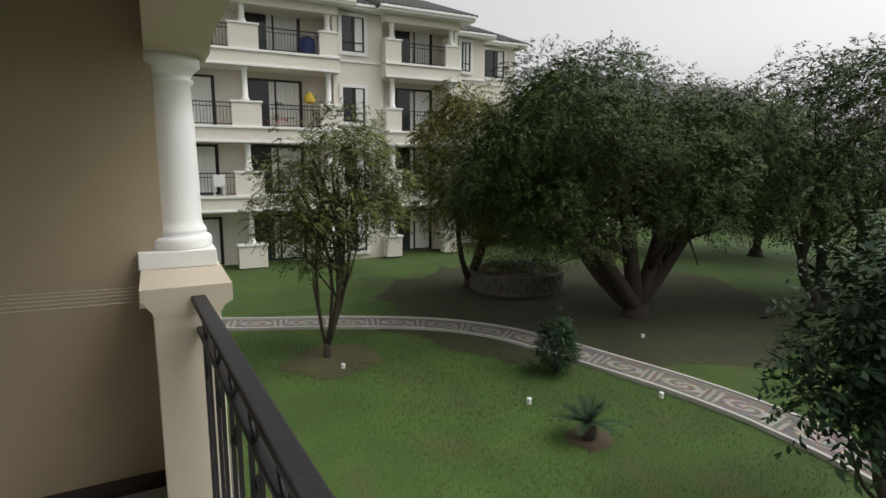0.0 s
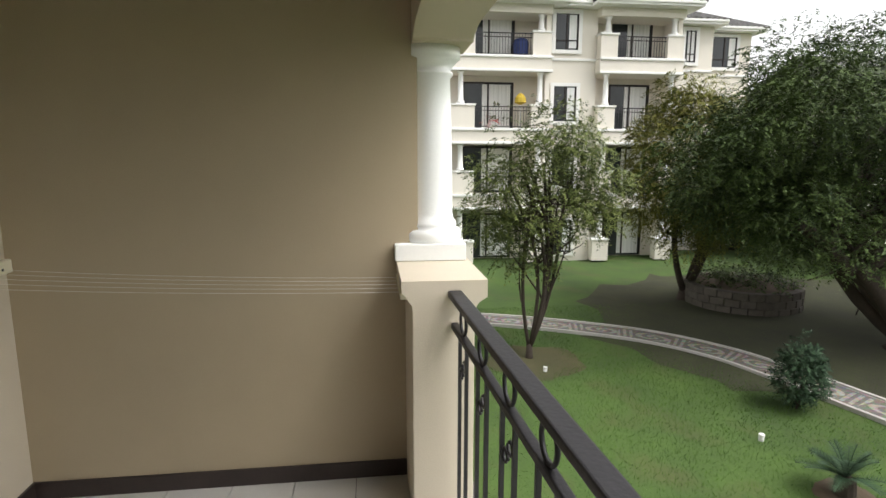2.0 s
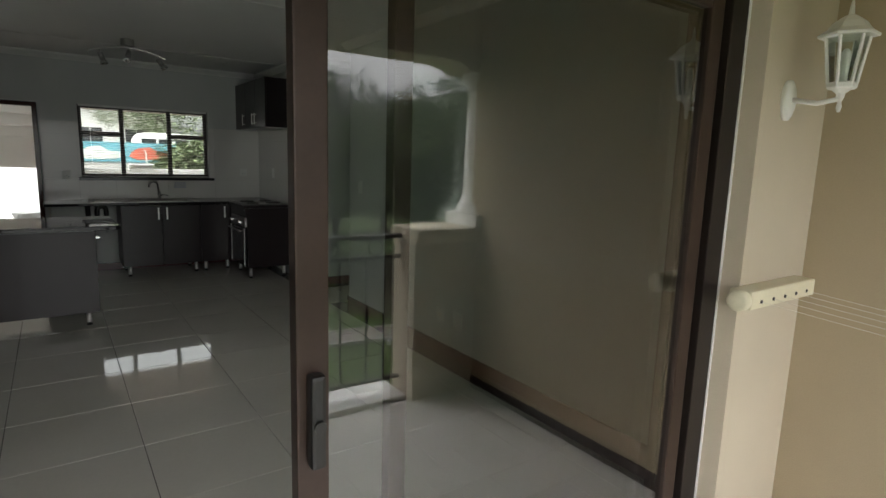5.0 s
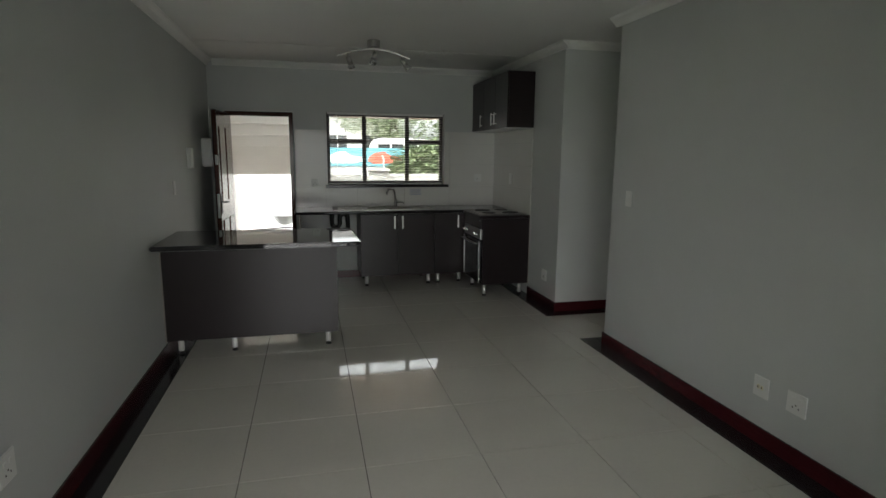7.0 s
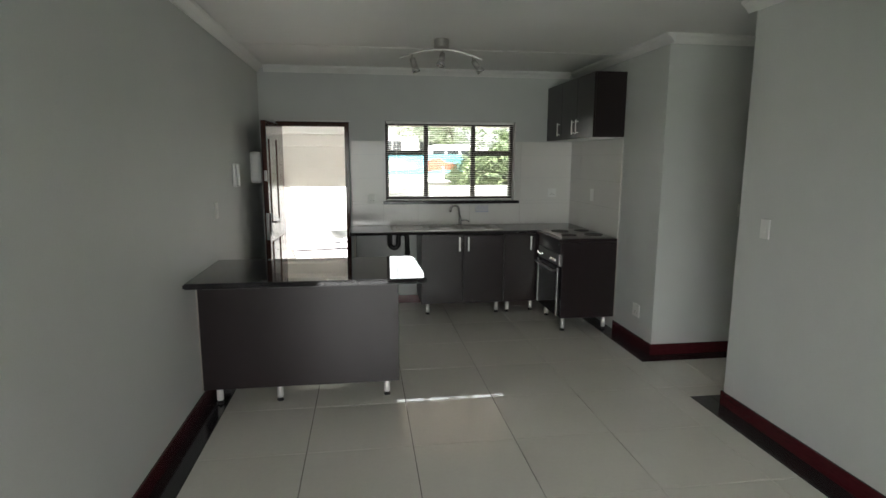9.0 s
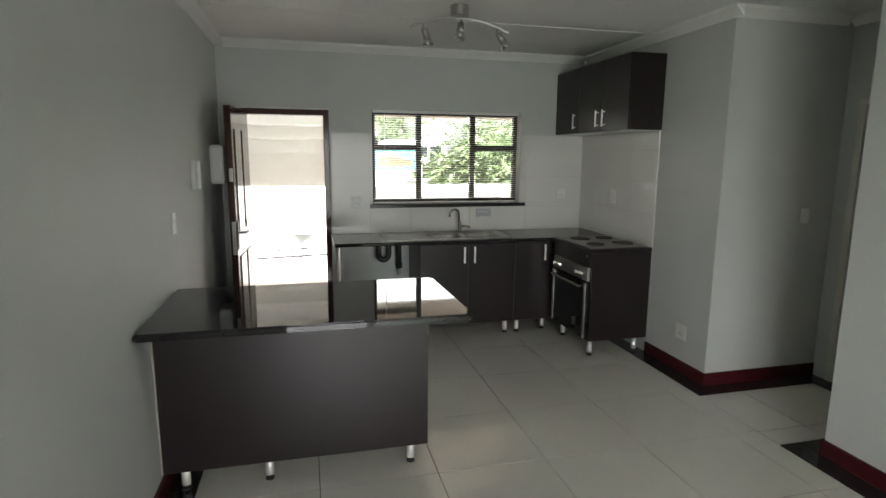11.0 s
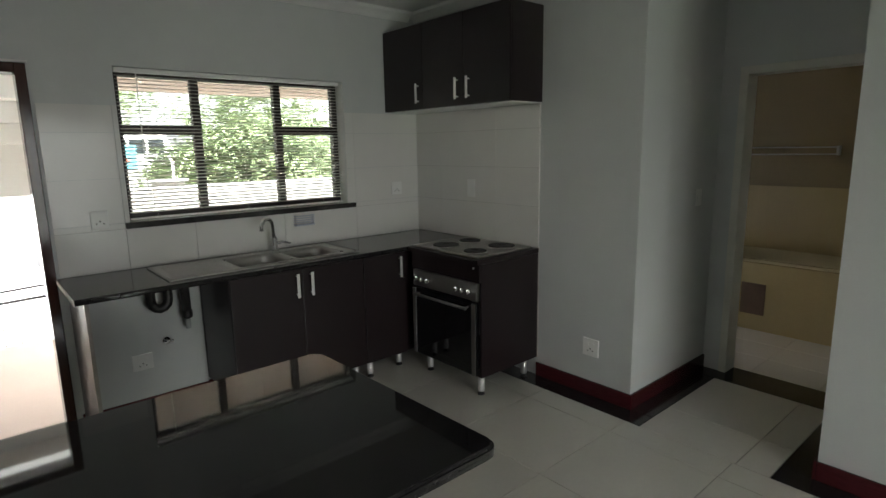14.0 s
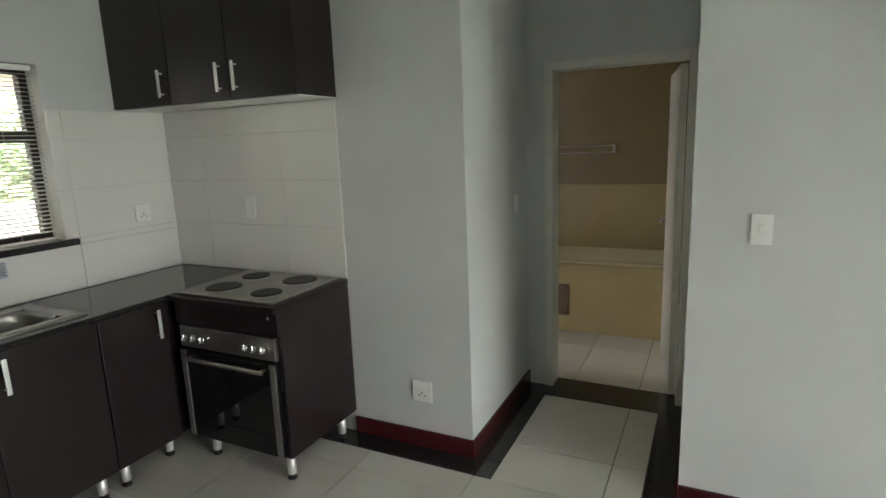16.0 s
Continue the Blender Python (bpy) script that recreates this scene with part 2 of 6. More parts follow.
def mosaic_material():
    """Cobble mosaic: pale scrolls and blocks on a grey band, laid along the path's own length."""
    m = bpy.data.materials.new("cobble_mosaic")
    m.use_nodes = True
    n, l = m.node_tree.nodes, m.node_tree.links
    b = n["Principled BSDF"]
    b.inputs["Roughness"].default_value = 0.85
    uv = n.new("ShaderNodeUVMap")
    sep = n.new("ShaderNodeSeparateXYZ")
    l.new(uv.outputs[0], sep.inputs[0])

    def op(kind, a, c=None, d=None):
        k = n.new("ShaderNodeMath")
        k.operation = kind
        for i, v in enumerate((a, c, d)):
            if v is None:
                continue
            if isinstance(v, (int, float)):
                k.inputs[i].default_value = v
            else:
                l.new(v, k.inputs[i])
        return k.outputs[0]
    u, v = sep.outputs[0], sep.outputs[1]
    cell = op("FRACT", op("DIVIDE", u, 1.35))
    cu = op("MULTIPLY", op("SUBTRACT", cell, 0.36), 1.35)
    cv = op("SUBTRACT", v, 0.5)
    r = op("SQRT", op("ADD", op("MULTIPLY", cu, cu), op("MULTIPLY", op("MULTIPLY", cv, cv), 2.2)))
    ang = op("ARCTAN2", cv, cu)
    swirl = op("SINE", op("ADD", op("MULTIPLY", r, 21.0), op("MULTIPLY", ang, 2.0)))
    scroll = op("MULTIPLY", op("GREATER_THAN", swirl, -0.1), op("LESS_THAN", r, 0.45))
    bars = op("GREATER_THAN", op("SINE", op("ADD", op("MULTIPLY", u, 38.0), op("MULTIPLY", v, 7.0))), 0.0)
    bars = op("MULTIPLY", bars, op("GREATER_THAN", cell, 0.68))
    both = op("MAXIMUM", scroll, bars)
    inner = op("MULTIPLY", op("GREATER_THAN", v, 0.14), op("LESS_THAN", v, 0.86))
    edge = op("MAXIMUM", op("LESS_THAN", v, 0.05), op("GREATER_THAN", v, 0.95))
    pale = op("MAXIMUM", op("MULTIPLY", both, inner), edge)
    nz = n.new("ShaderNodeTexVoronoi")
    nz.inputs["Scale"].default_value = 16
    tc = n.new("ShaderNodeTexCoord")
    l.new(tc.outputs["Object"], nz.inputs["Vector"])
    mix = n.new("ShaderNodeMix")
    mix.data_type = "RGBA"
    mix.inputs[6].default_value, mix.inputs[7].default_value = (0.20, 0.18, 0.155, 1), (0.40, 0.375, 0.325, 1)
    l.new(pale, mix.inputs["Factor"])
    dirt = n.new("ShaderNodeMix")
    dirt.data_type, dirt.blend_type = "RGBA", "MULTIPLY"
    dirt.inputs["Factor"].default_value = 0.45
    l.new(mix.outputs[2], dirt.inputs[6]), l.new(nz.outputs["Color"], dirt.inputs[7])
    l.new(dirt.outputs[2], b.inputs["Base Color"])
    bp = n.new("ShaderNodeBump")
    bp.inputs["Strength"].default_value, bp.inputs["Distance"].default_value = 0.5, 0.01
    l.new(nz.outputs["Distance"], bp.inputs["Height"]), l.new(bp.outputs[0], b.inputs["Normal"])
    return m


GRASS, MOSAIC = grass_material(), mosaic_material()


# ---- mesh helpers ----
def box(x0, x1, y0, y1, z0, z1, bevel=0.0, bm=None):
    bm = bm or bmesh.new()
    r = bmesh.ops.create_cube(bm, size=1)
    for v in r["verts"]:
        v.co = Vector(((x0 + x1) / 2 + v.co.x * (x1 - x0), (y0 + y1) / 2 + v.co.y * (y1 - y0), (z0 + z1) / 2 + v.co.z * (z1 - z0)))
    if bevel:
        es = list({e for v in r["verts"] for e in v.link_edges})
        bmesh.ops.bevel(bm, geom=es, offset=bevel, segments=2, affect="EDGES", profile=0.6)
    return bm


def lathe(profile, center=(0, 0, 0), seg=24, bm=None, axis="z"):
    """Turned solid from (radius, height) pairs."""
    bm = bm or bmesh.new()
    rings = []
    for r, h in profile:
        ring = []
        for i in range(seg):
            a = 2 * math.pi * i / seg
            p = Vector((r * math.cos(a), r * math.sin(a), h))
            if axis == "x":
                p = Vector((p.z, p.x, p.y))
            elif axis == "y":
                p = Vector((p.x, p.z, p.y))
            ring.append(bm.verts.new(p + Vector(center)))
        rings.append(ring)
    for a, b in zip(rings, rings[1:]):
        for i in range(seg):
            bm.faces.new((a[i], a[(i + 1) % seg], b[(i + 1) % seg], b[i]))
    bm.faces.new(rings[0][::-1]), bm.faces.new(rings[-1])
    bmesh.ops.recalc_face_normals(bm, faces=bm.faces)
    return bm


def tube(points, radius, seg=8, bm=None, closed=False):
    """A round bar along points; radius may be one number or one for each point."""
    bm = bm or bmesh.new()
    pts = [Vector(p) for p in points]
    radii = radius if isinstance(radius, (list, tuple)) else [radius] * len(pts)
    rings, up = [], None
    for i, p in enumerate(pts):
        nxt, prv = (pts[(i + 1) % len(pts)], pts[i - 1]) if closed else (pts[min(i + 1, len(pts) - 1)], pts[max(i - 1, 0)])
        d = (nxt - prv).normalized()
        if up is None:
            up = d.orthogonal().normalized()
        up = (up - d * up.dot(d)).normalized()
        side = d.cross(up)
        rings.append([bm.verts.new(p + (up * math.cos(a) + side * math.sin(a)) * radii[i]) for a in (2 * math.pi * k / seg for k in range(seg))])
    pairs = list(zip(rings, rings[1:])) + ([(rings[-1], rings[0])] if closed else [])
    for a, b in pairs:
        for k in range(seg):
            bm.faces.new((a[k], a[(k + 1) % seg], b[(k + 1) % seg], b[k]))
    if not closed:
        bm.faces.new(rings[0][::-1]), bm.faces.new(rings[-1])
    return bm


def prism(outline, axis, a0, a1, bm=None):
    """Extrudes a closed outline of (u, v) along one axis: x takes (y, z), y takes (x, z), z takes (x, y)."""
    bm = bm or bmesh.new()
    put = {"x": lambda u, v, a: (a, u, v), "y": lambda u, v, a: (u, a, v), "z": lambda u, v, a: (u, v, a)}[axis]
    r0 = [bm.verts.new(put(u, v, a0)) for u, v in outline]
    r1 = [bm.verts.new(put(u, v, a1)) for u, v in outline]
    n = len(outline)
    for i in range(n):
        bm.faces.new((r0[i], r0[(i + 1) % n], r1[(i + 1) % n], r1[i]))
    bm.faces.new(r0[::-1]), bm.faces.new(r1)
    bmesh.ops.recalc_face_normals(bm, faces=bm.faces)
    return bm


def part(name, bm, mat, parent=None, label="", smooth=False):
    me = bpy.data.meshes.new(name)
    bm.normal_update()
    bm.to_mesh(me)
    bm.free()
    me.materials.append(mat)
    if smooth:
        for p in me.polygons:
            p.use_smooth = True
    ob = new(name, me)
    if parent:
        ob.parent = parent
        ob.matrix_parent_inverse = parent.matrix_basis.inverted()
    if label:
        ob["label"] = label
    return ob


def raw(name, verts, faces, mat, parent=None, smooth=False):
    me = bpy.data.meshes.new(name)
    me.from_pydata(verts, [], faces)
    me.materials.append(mat)
    ob = new(name, me)
    if parent:
        ob.parent = parent
        ob.matrix_parent_inverse = parent.matrix_basis.inverted()
    return ob


def pane(bm, mat, parent, label):
    """Glass whose outer face mirrors; the other faces only let light through."""
    g = part("pane", bm, M["see_through"], parent, label)
    g.data.materials.append(mat)
    for p in g.data.polygons:
        if p.normal.y < -0.9:
            p.material_index = 1
    g.visible_shadow = False
    return g


def thing(name, at, label, category, group=""):
    e = new(name)
    e.matrix_basis = pose(*at)
    e.empty_display_size = 0.1
    return tagged(e, label, category, group)


def structure(name, bm, mat, label="", smooth=False):
    return tagged(part(name, bm, mat, None, label, smooth), kind="structure")


def moved(ob, **kw):
    return ob


# ---- plan ----
XL, XR, YB, YD, YI = -0.59, 2.935, 9.06, 1.763, 1.985   # left wall, right wall, back wall, door wall outside and inside
YC, YP, XB = 6.05, 7.035, 3.92                            # passage between, bathroom door wall
ZC, ZG = 2.64, -3.15                                      # ceiling, lawn
DX0, DX1, DZ = -0.20, 2.29, 2.13                          # sliding door opening
BX0, BX1 = -1.9, 2.745                                    # balcony ends

# ---- apartment shell ----
structure("floor_slab", box(-2.2, 6.3, -0.32, 9.28, -0.30, -0.012), M["grout"], "dark grout bed under the floor tiles")
structure("wall_left", box(XL - 0.22, XL, YD + 0.005, YB + 0.22, -0.012, ZC), M["grey_wall"], "pale grey painted plaster wall")
structure("wall_right", box(XR, XR + 0.2, YI, YC, -0.012, ZC), M["grey_wall"], "pale grey painted plaster wall with an outer corner")
bm = box(XR, XB + 0.13, YP, YP + 0.2, -0.012, ZC)
box(XR, XR + 0.2, YP + 0.2, YB, -0.012, ZC, bm=bm)
structure("wall_pier", bm, M["grey_wall"], "pale grey painted pier beside the kitchen")
structure("wall_passage", box(XR + 0.2, XB + 0.13, YC - 0.2, YC, -0.012, ZC), M["grey_wall"], "grey painted passage wall")
# back wall with door and window openings
WX0, WX1, WZ0, WZ1 = 0.757, 2.245, 1.19, 2.08
EX0, EX1, EZ = -0.42, 0.36, 2.06
bm = box(XL, EX0, YB, YB + 0.22, -0.012, ZC)
box(EX0, EX1, YB, YB + 0.22, EZ, ZC, bm=bm)
box(EX1, WX0, YB, YB + 0.22, -0.012, ZC, bm=bm)
box(WX0, WX1, YB, YB + 0.22, -0.012, WZ0, bm=bm)
box(WX0, WX1, YB, YB + 0.22, WZ1, ZC, bm=bm)
box(WX1, XR + 0.2, YB, YB + 0.22, -0.012, ZC, bm=bm)
structure("wall_back", bm, M["grey_wall"], "grey painted back wall with a doorway and a window")
# balcony door wall: grey inside, beige outside
for nm, y0, y1, mt, lb in (("wall_door_inside", YD + 0.12, YI, "grey_wall", "grey painted wall round the sliding door"),
                           ("wall_door_outside", YD, YD + 0.117, "beige_light", "beige rendered wall round the sliding door")):
    xl, xr = (XL, XR) if y0 > YD else (BX0, BX1)
    side = structure(nm, box(DX1, xr, y0, y1, -0.012, ZC), M[mt], lb)
    part("wall_section", box(xl, DX0, y0, y1, -0.012, ZC), M[mt], side)
    part("lintel", box(DX0, DX1, y0, y1, DZ, ZC), M[mt], side)
structure("ceiling", box(XL - 0.22, 6.3, YD, YB + 0.22, ZC, ZC + 0.2), M["ceiling"], "white painted ceiling")
# ceiling joint strips
bm = box(XL, XR, 5.2, 5.24, ZC - 0.006, ZC - 0.001)
box(XL, XR, 7.9, 7.94, ZC - 0.006, ZC - 0.001, bm=bm)
structure("ceiling_strip", bm, M["ceiling"], "thin white ceiling joint strips")
# coved cornice round the room
cove = [(0, 0), (0.012, 0), (0.02, 0.012), (0.035, 0.03), (0.055, 0.045), (0.062, 0.05), (0.07, 0.068), (0.07, 0.069), (0, 0.069)]


def cornice(axis, at, sign, a0, a1):
    return structure("cornice", prism([(at + sign * u, ZC - 0.07 + v) for u, v in cove], axis, a0, a1), M["cornice"], "white coved plaster cornice")


cornice("y", XL, 1, YI, YB)
cornice("x", YB, -1, XL + 0.07, XR - 0.07)
cornice("y", XR, -1, YP - 0.07, YB)
cornice("y", XR, -1, YI, YC + 0.07)
cornice("x", YP, -1, XR, XB - 0.07)
cornice("x", YC, 1, XR, XB - 0.07)
cornice("x", YI, 1, XL + 0.07, XR - 0.07)
cornice("y", XB, -1, YC, YP)

# mahogany skirting
for nm, bm in (("skirting_left", box(XL, XL + 0.014, YI, YB - 0.02, 0, 0.095, 0.003)),
               ("skirting_right", box(XR - 0.014, XR, YI, YC, 0, 0.095, 0.003)),
               ("skirting_right_end", box(XR - 0.014, XB - 0.02, YC + 0.001, YC + 0.015, 0, 0.095, 0.003)),
               ("skirting_pier", box(XR - 0.014, XR, YP - 0.014, 7.76, 0, 0.095, 0.003)),
               ("skirting_passage", box(XR, XB - 0.005, YP - 0.014, YP, 0, 0.095, 0.003)),
               ("skirting_back", box(EX1 + 0.03, XR - 0.02, YB - 0.014, YB, 0, 0.095, 0.003))):
    structure(nm, bm, M["skirting"], "dark mahogany skirting board")

# ---- bathroom beyond the passage ----
bm = box(XB, XB + 0.13, YC, 6.10, -0.012, ZC)
box(XB, XB + 0.13, 6.89, YP, -0.012, ZC, bm=bm)
box(XB, XB + 0.13, 6.10, 6.89, 2.05, ZC, bm=bm)
structure("wall_bathroom_door", bm, M["grey_wall"], "grey painted wall with the bathroom doorway")
structure("wall_bathroom_back", box(5.72, 5.9, 5.3, 8.6, -0.012, ZC), M["bath_wall"], "ochre tiled bathroom wall")
structure("wall_bathroom_near", box(XB + 0.13, 5.72, 5.3, 5.5, -0.012, ZC), M["bath_wall"], "ochre tiled bathroom wall")
structure("wall_bathroom_far", box(XB + 0.13, 5.72, 8.4, 8.6, -0.012, ZC), M["bath_wall"], "ochre tiled bathroom wall")
frame_b = tagged(part("door_frame", box(XB - 0.012, XB + 0.142, 6.07, 6.12, 0, 2.07, 0.004), M["frame_white"]), "pale painted steel frame of the bathroom door", "door frame", kind="structure")
part("jamb", box(XB - 0.012, XB + 0.142, 6.87, 6.92, 0, 2.07, 0.004), M["frame_white"], frame_b)
part("head", box(XB - 0.012, XB + 0.142, 6.12, 6.87, 2.02, 2.07, 0.004), M["frame_white"], frame_b)
bdoor = thing("bathroom_door", (XB + 0.14, 6.13, 0), "white panel door standing open into the bathroom", "door")
part("leaf", box(XB + 0.145, XB + 0.87, 6.13, 6.17, 0.01, 2.01, 0.004), M["frame_white"], bdoor)
bh = part("handle", tube([(XB + 0.80, 6.17, 1.02), (XB + 0.80, 6.21, 1.02), (XB + 0.70, 6.215, 1.02)], 0.009), M["chrome"], bdoor, "chrome lever handle")
bdoor.matrix_basis = Matrix.Translation((XB + 0.14, 6.13, 0)) @ pose(0, 0, 0, 0, 0, 8) @ Matrix.Translation((-XB - 0.14, -6.13, 0)) @ bdoor.matrix_basis
bath = thing("bathtub", (5.4, 7.1, 0), "cream built-in bathtub with a tiled front", "bathtub")
part("front_panel", box(5.02, 5.06, 5.52, 8.38, 0, 0.585, 0.004), M["bath_pale"], bath, "cream tiled front panel")
bm = bmesh.new()
nseg, rings = 40, []
for (ax, ay, z) in ((0.345, 1.42, 0.586), (0.345, 1.42, 0.61), (0.27, 1.1, 0.60), (0.24, 1.08, 0.42), (0.19, 0.9, 0.24), (0.01, 0.01, 0.22)):
    e = 5 if z > 0.55 and ax > 0.3 else 2.6
    rings.append([bm.verts.new((5.39 + ax * math.copysign(abs(math.cos(a)) ** (2 / e), math.cos(a)), 6.95 + ay * math.copysign(abs(math.sin(a)) ** (2 / e), math.sin(a)), z))
                  for a in (2 * math.pi * k / nseg for k in range(nseg))])
for a, b in zip(rings, rings[1:]):
    for k in range(nseg):
        bm.faces.new((a[k], a[(k + 1) % nseg], b[(k + 1) % nseg], b[k]))
part("tub", bm, M["bath_white"], bath, "moulded cream tub", True)
part("hatch", box(5.008, 5.019, 7.02, 7.21, 0.14, 0.41, 0.003), M["bath_brown"], bath, "brown access panel")
tagged(part("tile_dado", box(5.70, 5.719, 5.5, 8.4, 0.58, 1.19), M["bath_pale"]), "cream tiled splash band above the bath", "wall tiles", kind="structure")
rail = thing("towel_rail", (5.66, 7.1, 1.5), "chrome double towel rail on the bathroom wall", "towel rail")
for z in (1.54, 1.48):
    part("bar", tube([(5.64, 6.78, z), (5.64, 7.5, z)], 0.006), M["steel"], rail)
part("bracket", box(5.65, 5.718, 6.765, 6.785, 1.47, 1.55, 0.004), M["steel"], rail)
part("bracket", box(5.65, 5.718, 7.495, 7.515, 1.47, 1.55, 0.004), M["steel"], rail)

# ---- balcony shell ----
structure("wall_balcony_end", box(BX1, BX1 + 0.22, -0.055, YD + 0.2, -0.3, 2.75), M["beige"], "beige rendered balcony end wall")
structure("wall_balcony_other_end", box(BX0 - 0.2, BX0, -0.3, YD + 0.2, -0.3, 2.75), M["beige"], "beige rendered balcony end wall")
# darker beige on the ceiling paints in the shade up there
structure("ceiling_balcony", box(BX0 - 0.2, BX1 + 0.22, -0.33, YD, ZC, ZC + 0.2), M["beige"], "beige balcony ceiling, darkened for shade")
# beam over the columns with curved haunches
arch = [(BX0 - 0.2, 2.10), (BX0 + 0.1, 2.10)]
for i in range(9):
    a = math.pi / 2 * i / 8
    arch.append((BX0 + 0.1 + 0.22 * (1 - math.cos(a)), 2.10 + 0.05 * math.sin(a)))
for i in range(9):
    a = math.pi / 2 * (1 - i / 8)
    arch.append((2.66 - 0.22 * (1 - math.cos(a)), 2.10 + 0.05 * math.sin(a)))
arch += [(BX1 + 0.22, 2.10), (BX1 + 0.22, ZC), (BX0 - 0.2, ZC)]
structure("balcony_beam", prism(arch, "y", -0.30, -0.03), M["beige_light"], "beige rendered beam with a curved haunch")
structure("balcony_edge", box(BX0, 2.25, -0.40, -0.05, -0.30, 0.03, 0.01), M["white_column"], "white painted slab edge under the railing")
for x, s in ((2.855, -1), (BX0 + 0.1, 1)):
    col = thing("column", (x, -0.13, 1.1), "white turned balcony column on a square plinth", "column", "balcony columns")
    part("plinth", box(x - 0.165, x + 0.165, -0.28, 0.058, 1.112, 1.192, 0.006), M["white_column"], col)
    shaft = [(0.15, 1.192), (0.155, 1.205), (0.155, 1.235), (0.145, 1.25), (0.128, 1.256), (0.132, 1.27), (0.13, 1.285), (0.118, 1.30), (0.112, 1.33)]
    shaft += [(0.112 - 0.014 * t * t, 1.33 + 0.635 * t) for t in (0.25, 0.5, 0.75, 1.0)]
    shaft += [(0.11, 1.975), (0.112, 1.99), (0.10, 1.995), (0.105, 2.01), (0.13, 2.04), (0.145, 2.05), (0.145, 2.10)]
    part("shaft", lathe(shaft, (x, -0.122, 0), 40), M["white_column"], col, smooth=True)
    ped = thing("pedestal", (x, -0.13, 0), "beige rendered pedestal with a stepped cap", "pedestal", "balcony pedestals")
    xi, xo = (2.262, 2.99) if s < 0 else (BX0 + 0.003, BX0 + 0.6)
    part("body", box(xi, xo, -0.245, 0.008, -0.30, 1.0, 0.006), M["beige_light"], ped)
    bm = bmesh.new()
    out = [(0.008, 0.995), (0.008, 1.012), (0.024, 1.03), (0.032, 1.05), (0.05, 1.062), (0.05, 1.111), (-0.295, 1.111), (-0.295, 1.04), (-0.262, 1.02), (-0.247, 0.995)]
    prism([(u, v) for u, v in out], "x", xi - 0.002, xo + 0.002, bm)
    part("cap", bm, M["beige_light"], ped)
# dark tile skirting on the balcony
bm = box(BX1 - 0.012, BX1, -0.01, YD - 0.012, 0, 0.085, 0.002)
structure("skirting_balcony_end", bm, M["dark_skirt"], "dark brown tile skirting")
bm = box(DX1, BX1, YD - 0.012, YD, 0, 0.085, 0.002)
box(BX0, DX0, YD - 0.012, YD, 0, 0.085, 0.002, bm)
structure("skirting_balcony_wall", bm, M["dark_skirt"], "dark brown tile skirting")

# railing
rail = thing("balcony_railing", (0.2, -0.16, 0.03), "black wrought iron railing with rings and scrolls", "railing")
x0, x1 = BX0 + 0.602, 2.26
part("top_rail", box(x0, x1, -0.178, -0.122, 1.045, 1.072, 0.006), M["iron"], rail)
part("middle_rail", box(x0, x1, -0.164, -0.136, 0.915, 0.94, 0.004), M["iron"], rail)
part("bottom_rail", box(x0, x1, -0.164, -0.136, 0.11, 0.135, 0.004), M["iron"], rail)
x = 2.085
while x > x0 + 0.1:
    c = (x, -0.15, 0.9925)
    part("ring", tube([(c[0] + 0.048 * math.cos(a), c[1], c[2] + 0.048 * math.sin(a)) for a in (2 * math.pi * k / 20 for k in range(20))], 0.0065, 6, closed=True), M["iron"], rail, smooth=True)
    for dx in (-0.06, 0.06):
        part("baluster", box(x + dx - 0.0065, x + dx + 0.0065, -0.1565, -0.1435, 0.135, 0.915), M["iron"], rail)
    pts = []
    for k in range(15):
        a = k / 14 * 3.6 * math.pi / 2
        pts.append((x - 0.024 + 0.026 * math.cos(a) * (1 - 0.03 * k), -0.15, 0.83 - 0.026 * math.sin(a) * (1 - 0.03 * k)))
    part("scroll", tube(pts, 0.0055, 6), M["iron"], rail, smooth=True)
    pts = [(2 * x - p[0], p[1], 2 * 0.805 - p[2]) for p in pts]
    part("scroll", tube(pts, 0.0055, 6), M["iron"], rail, smooth=True)
    x -= 0.296
rail.matrix_basis = Matrix.Translation((2.238, -0.15, 0)) @ pose(0, -0.012, 0, 0, 0, 2.6) @ Matrix.Translation((-2.238, 0.15, 0)) @ rail.matrix_basis

# wall lantern
lan = thing("wall_lantern", (2.5, YD, 1.79), "white coach lantern on a bracket, glass panes, unlit", "wall lamp")
LX, LY = 2.445, 1.61
bm = lathe([(0.001, 0), (0.038, 0), (0.038, 0.012), (0.028, 0.02), (0.001, 0.022)], (0, 0, 0), 20, axis="y")
for v in bm.verts:
    v.co = Vector((LX + v.co.x, YD - v.co.y, 1.79 + v.co.z * 1.7))
part("backplate", bm, M["white_plastic"], lan, smooth=True)
part("arm", tube([(LX, YD - 0.02, 1.79), (LX, LY + 0.06, 1.775), (LX, LY, 1.785), (LX, LY, 1.81)], 0.008), M["white_plastic"], lan, smooth=True)
part("finial", lathe([(0.004, 1.745), (0.008, 1.76), (0.005, 1.775), (0.011, 1.79), (0.012, 1.80), (0.03, 1.815)], (LX, LY, 0), 12), M["white_plastic"], lan)
part("base_ring", lathe([(0.034, 1.812), (0.04, 1.818), (0.04, 1.83), (0.034, 1.834)], (LX, LY, 0), 6), M["white_plastic"], lan)
for k in range(6):
    a = 2 * math.pi * k / 6
    part("post", tube([(LX + 0.037 * math.cos(a), LY + 0.037 * math.sin(a), 1.83), (LX + 0.056 * math.cos(a), LY + 0.056 * math.sin(a), 1.965)], 0.005, 5), M["white_plastic"], lan)
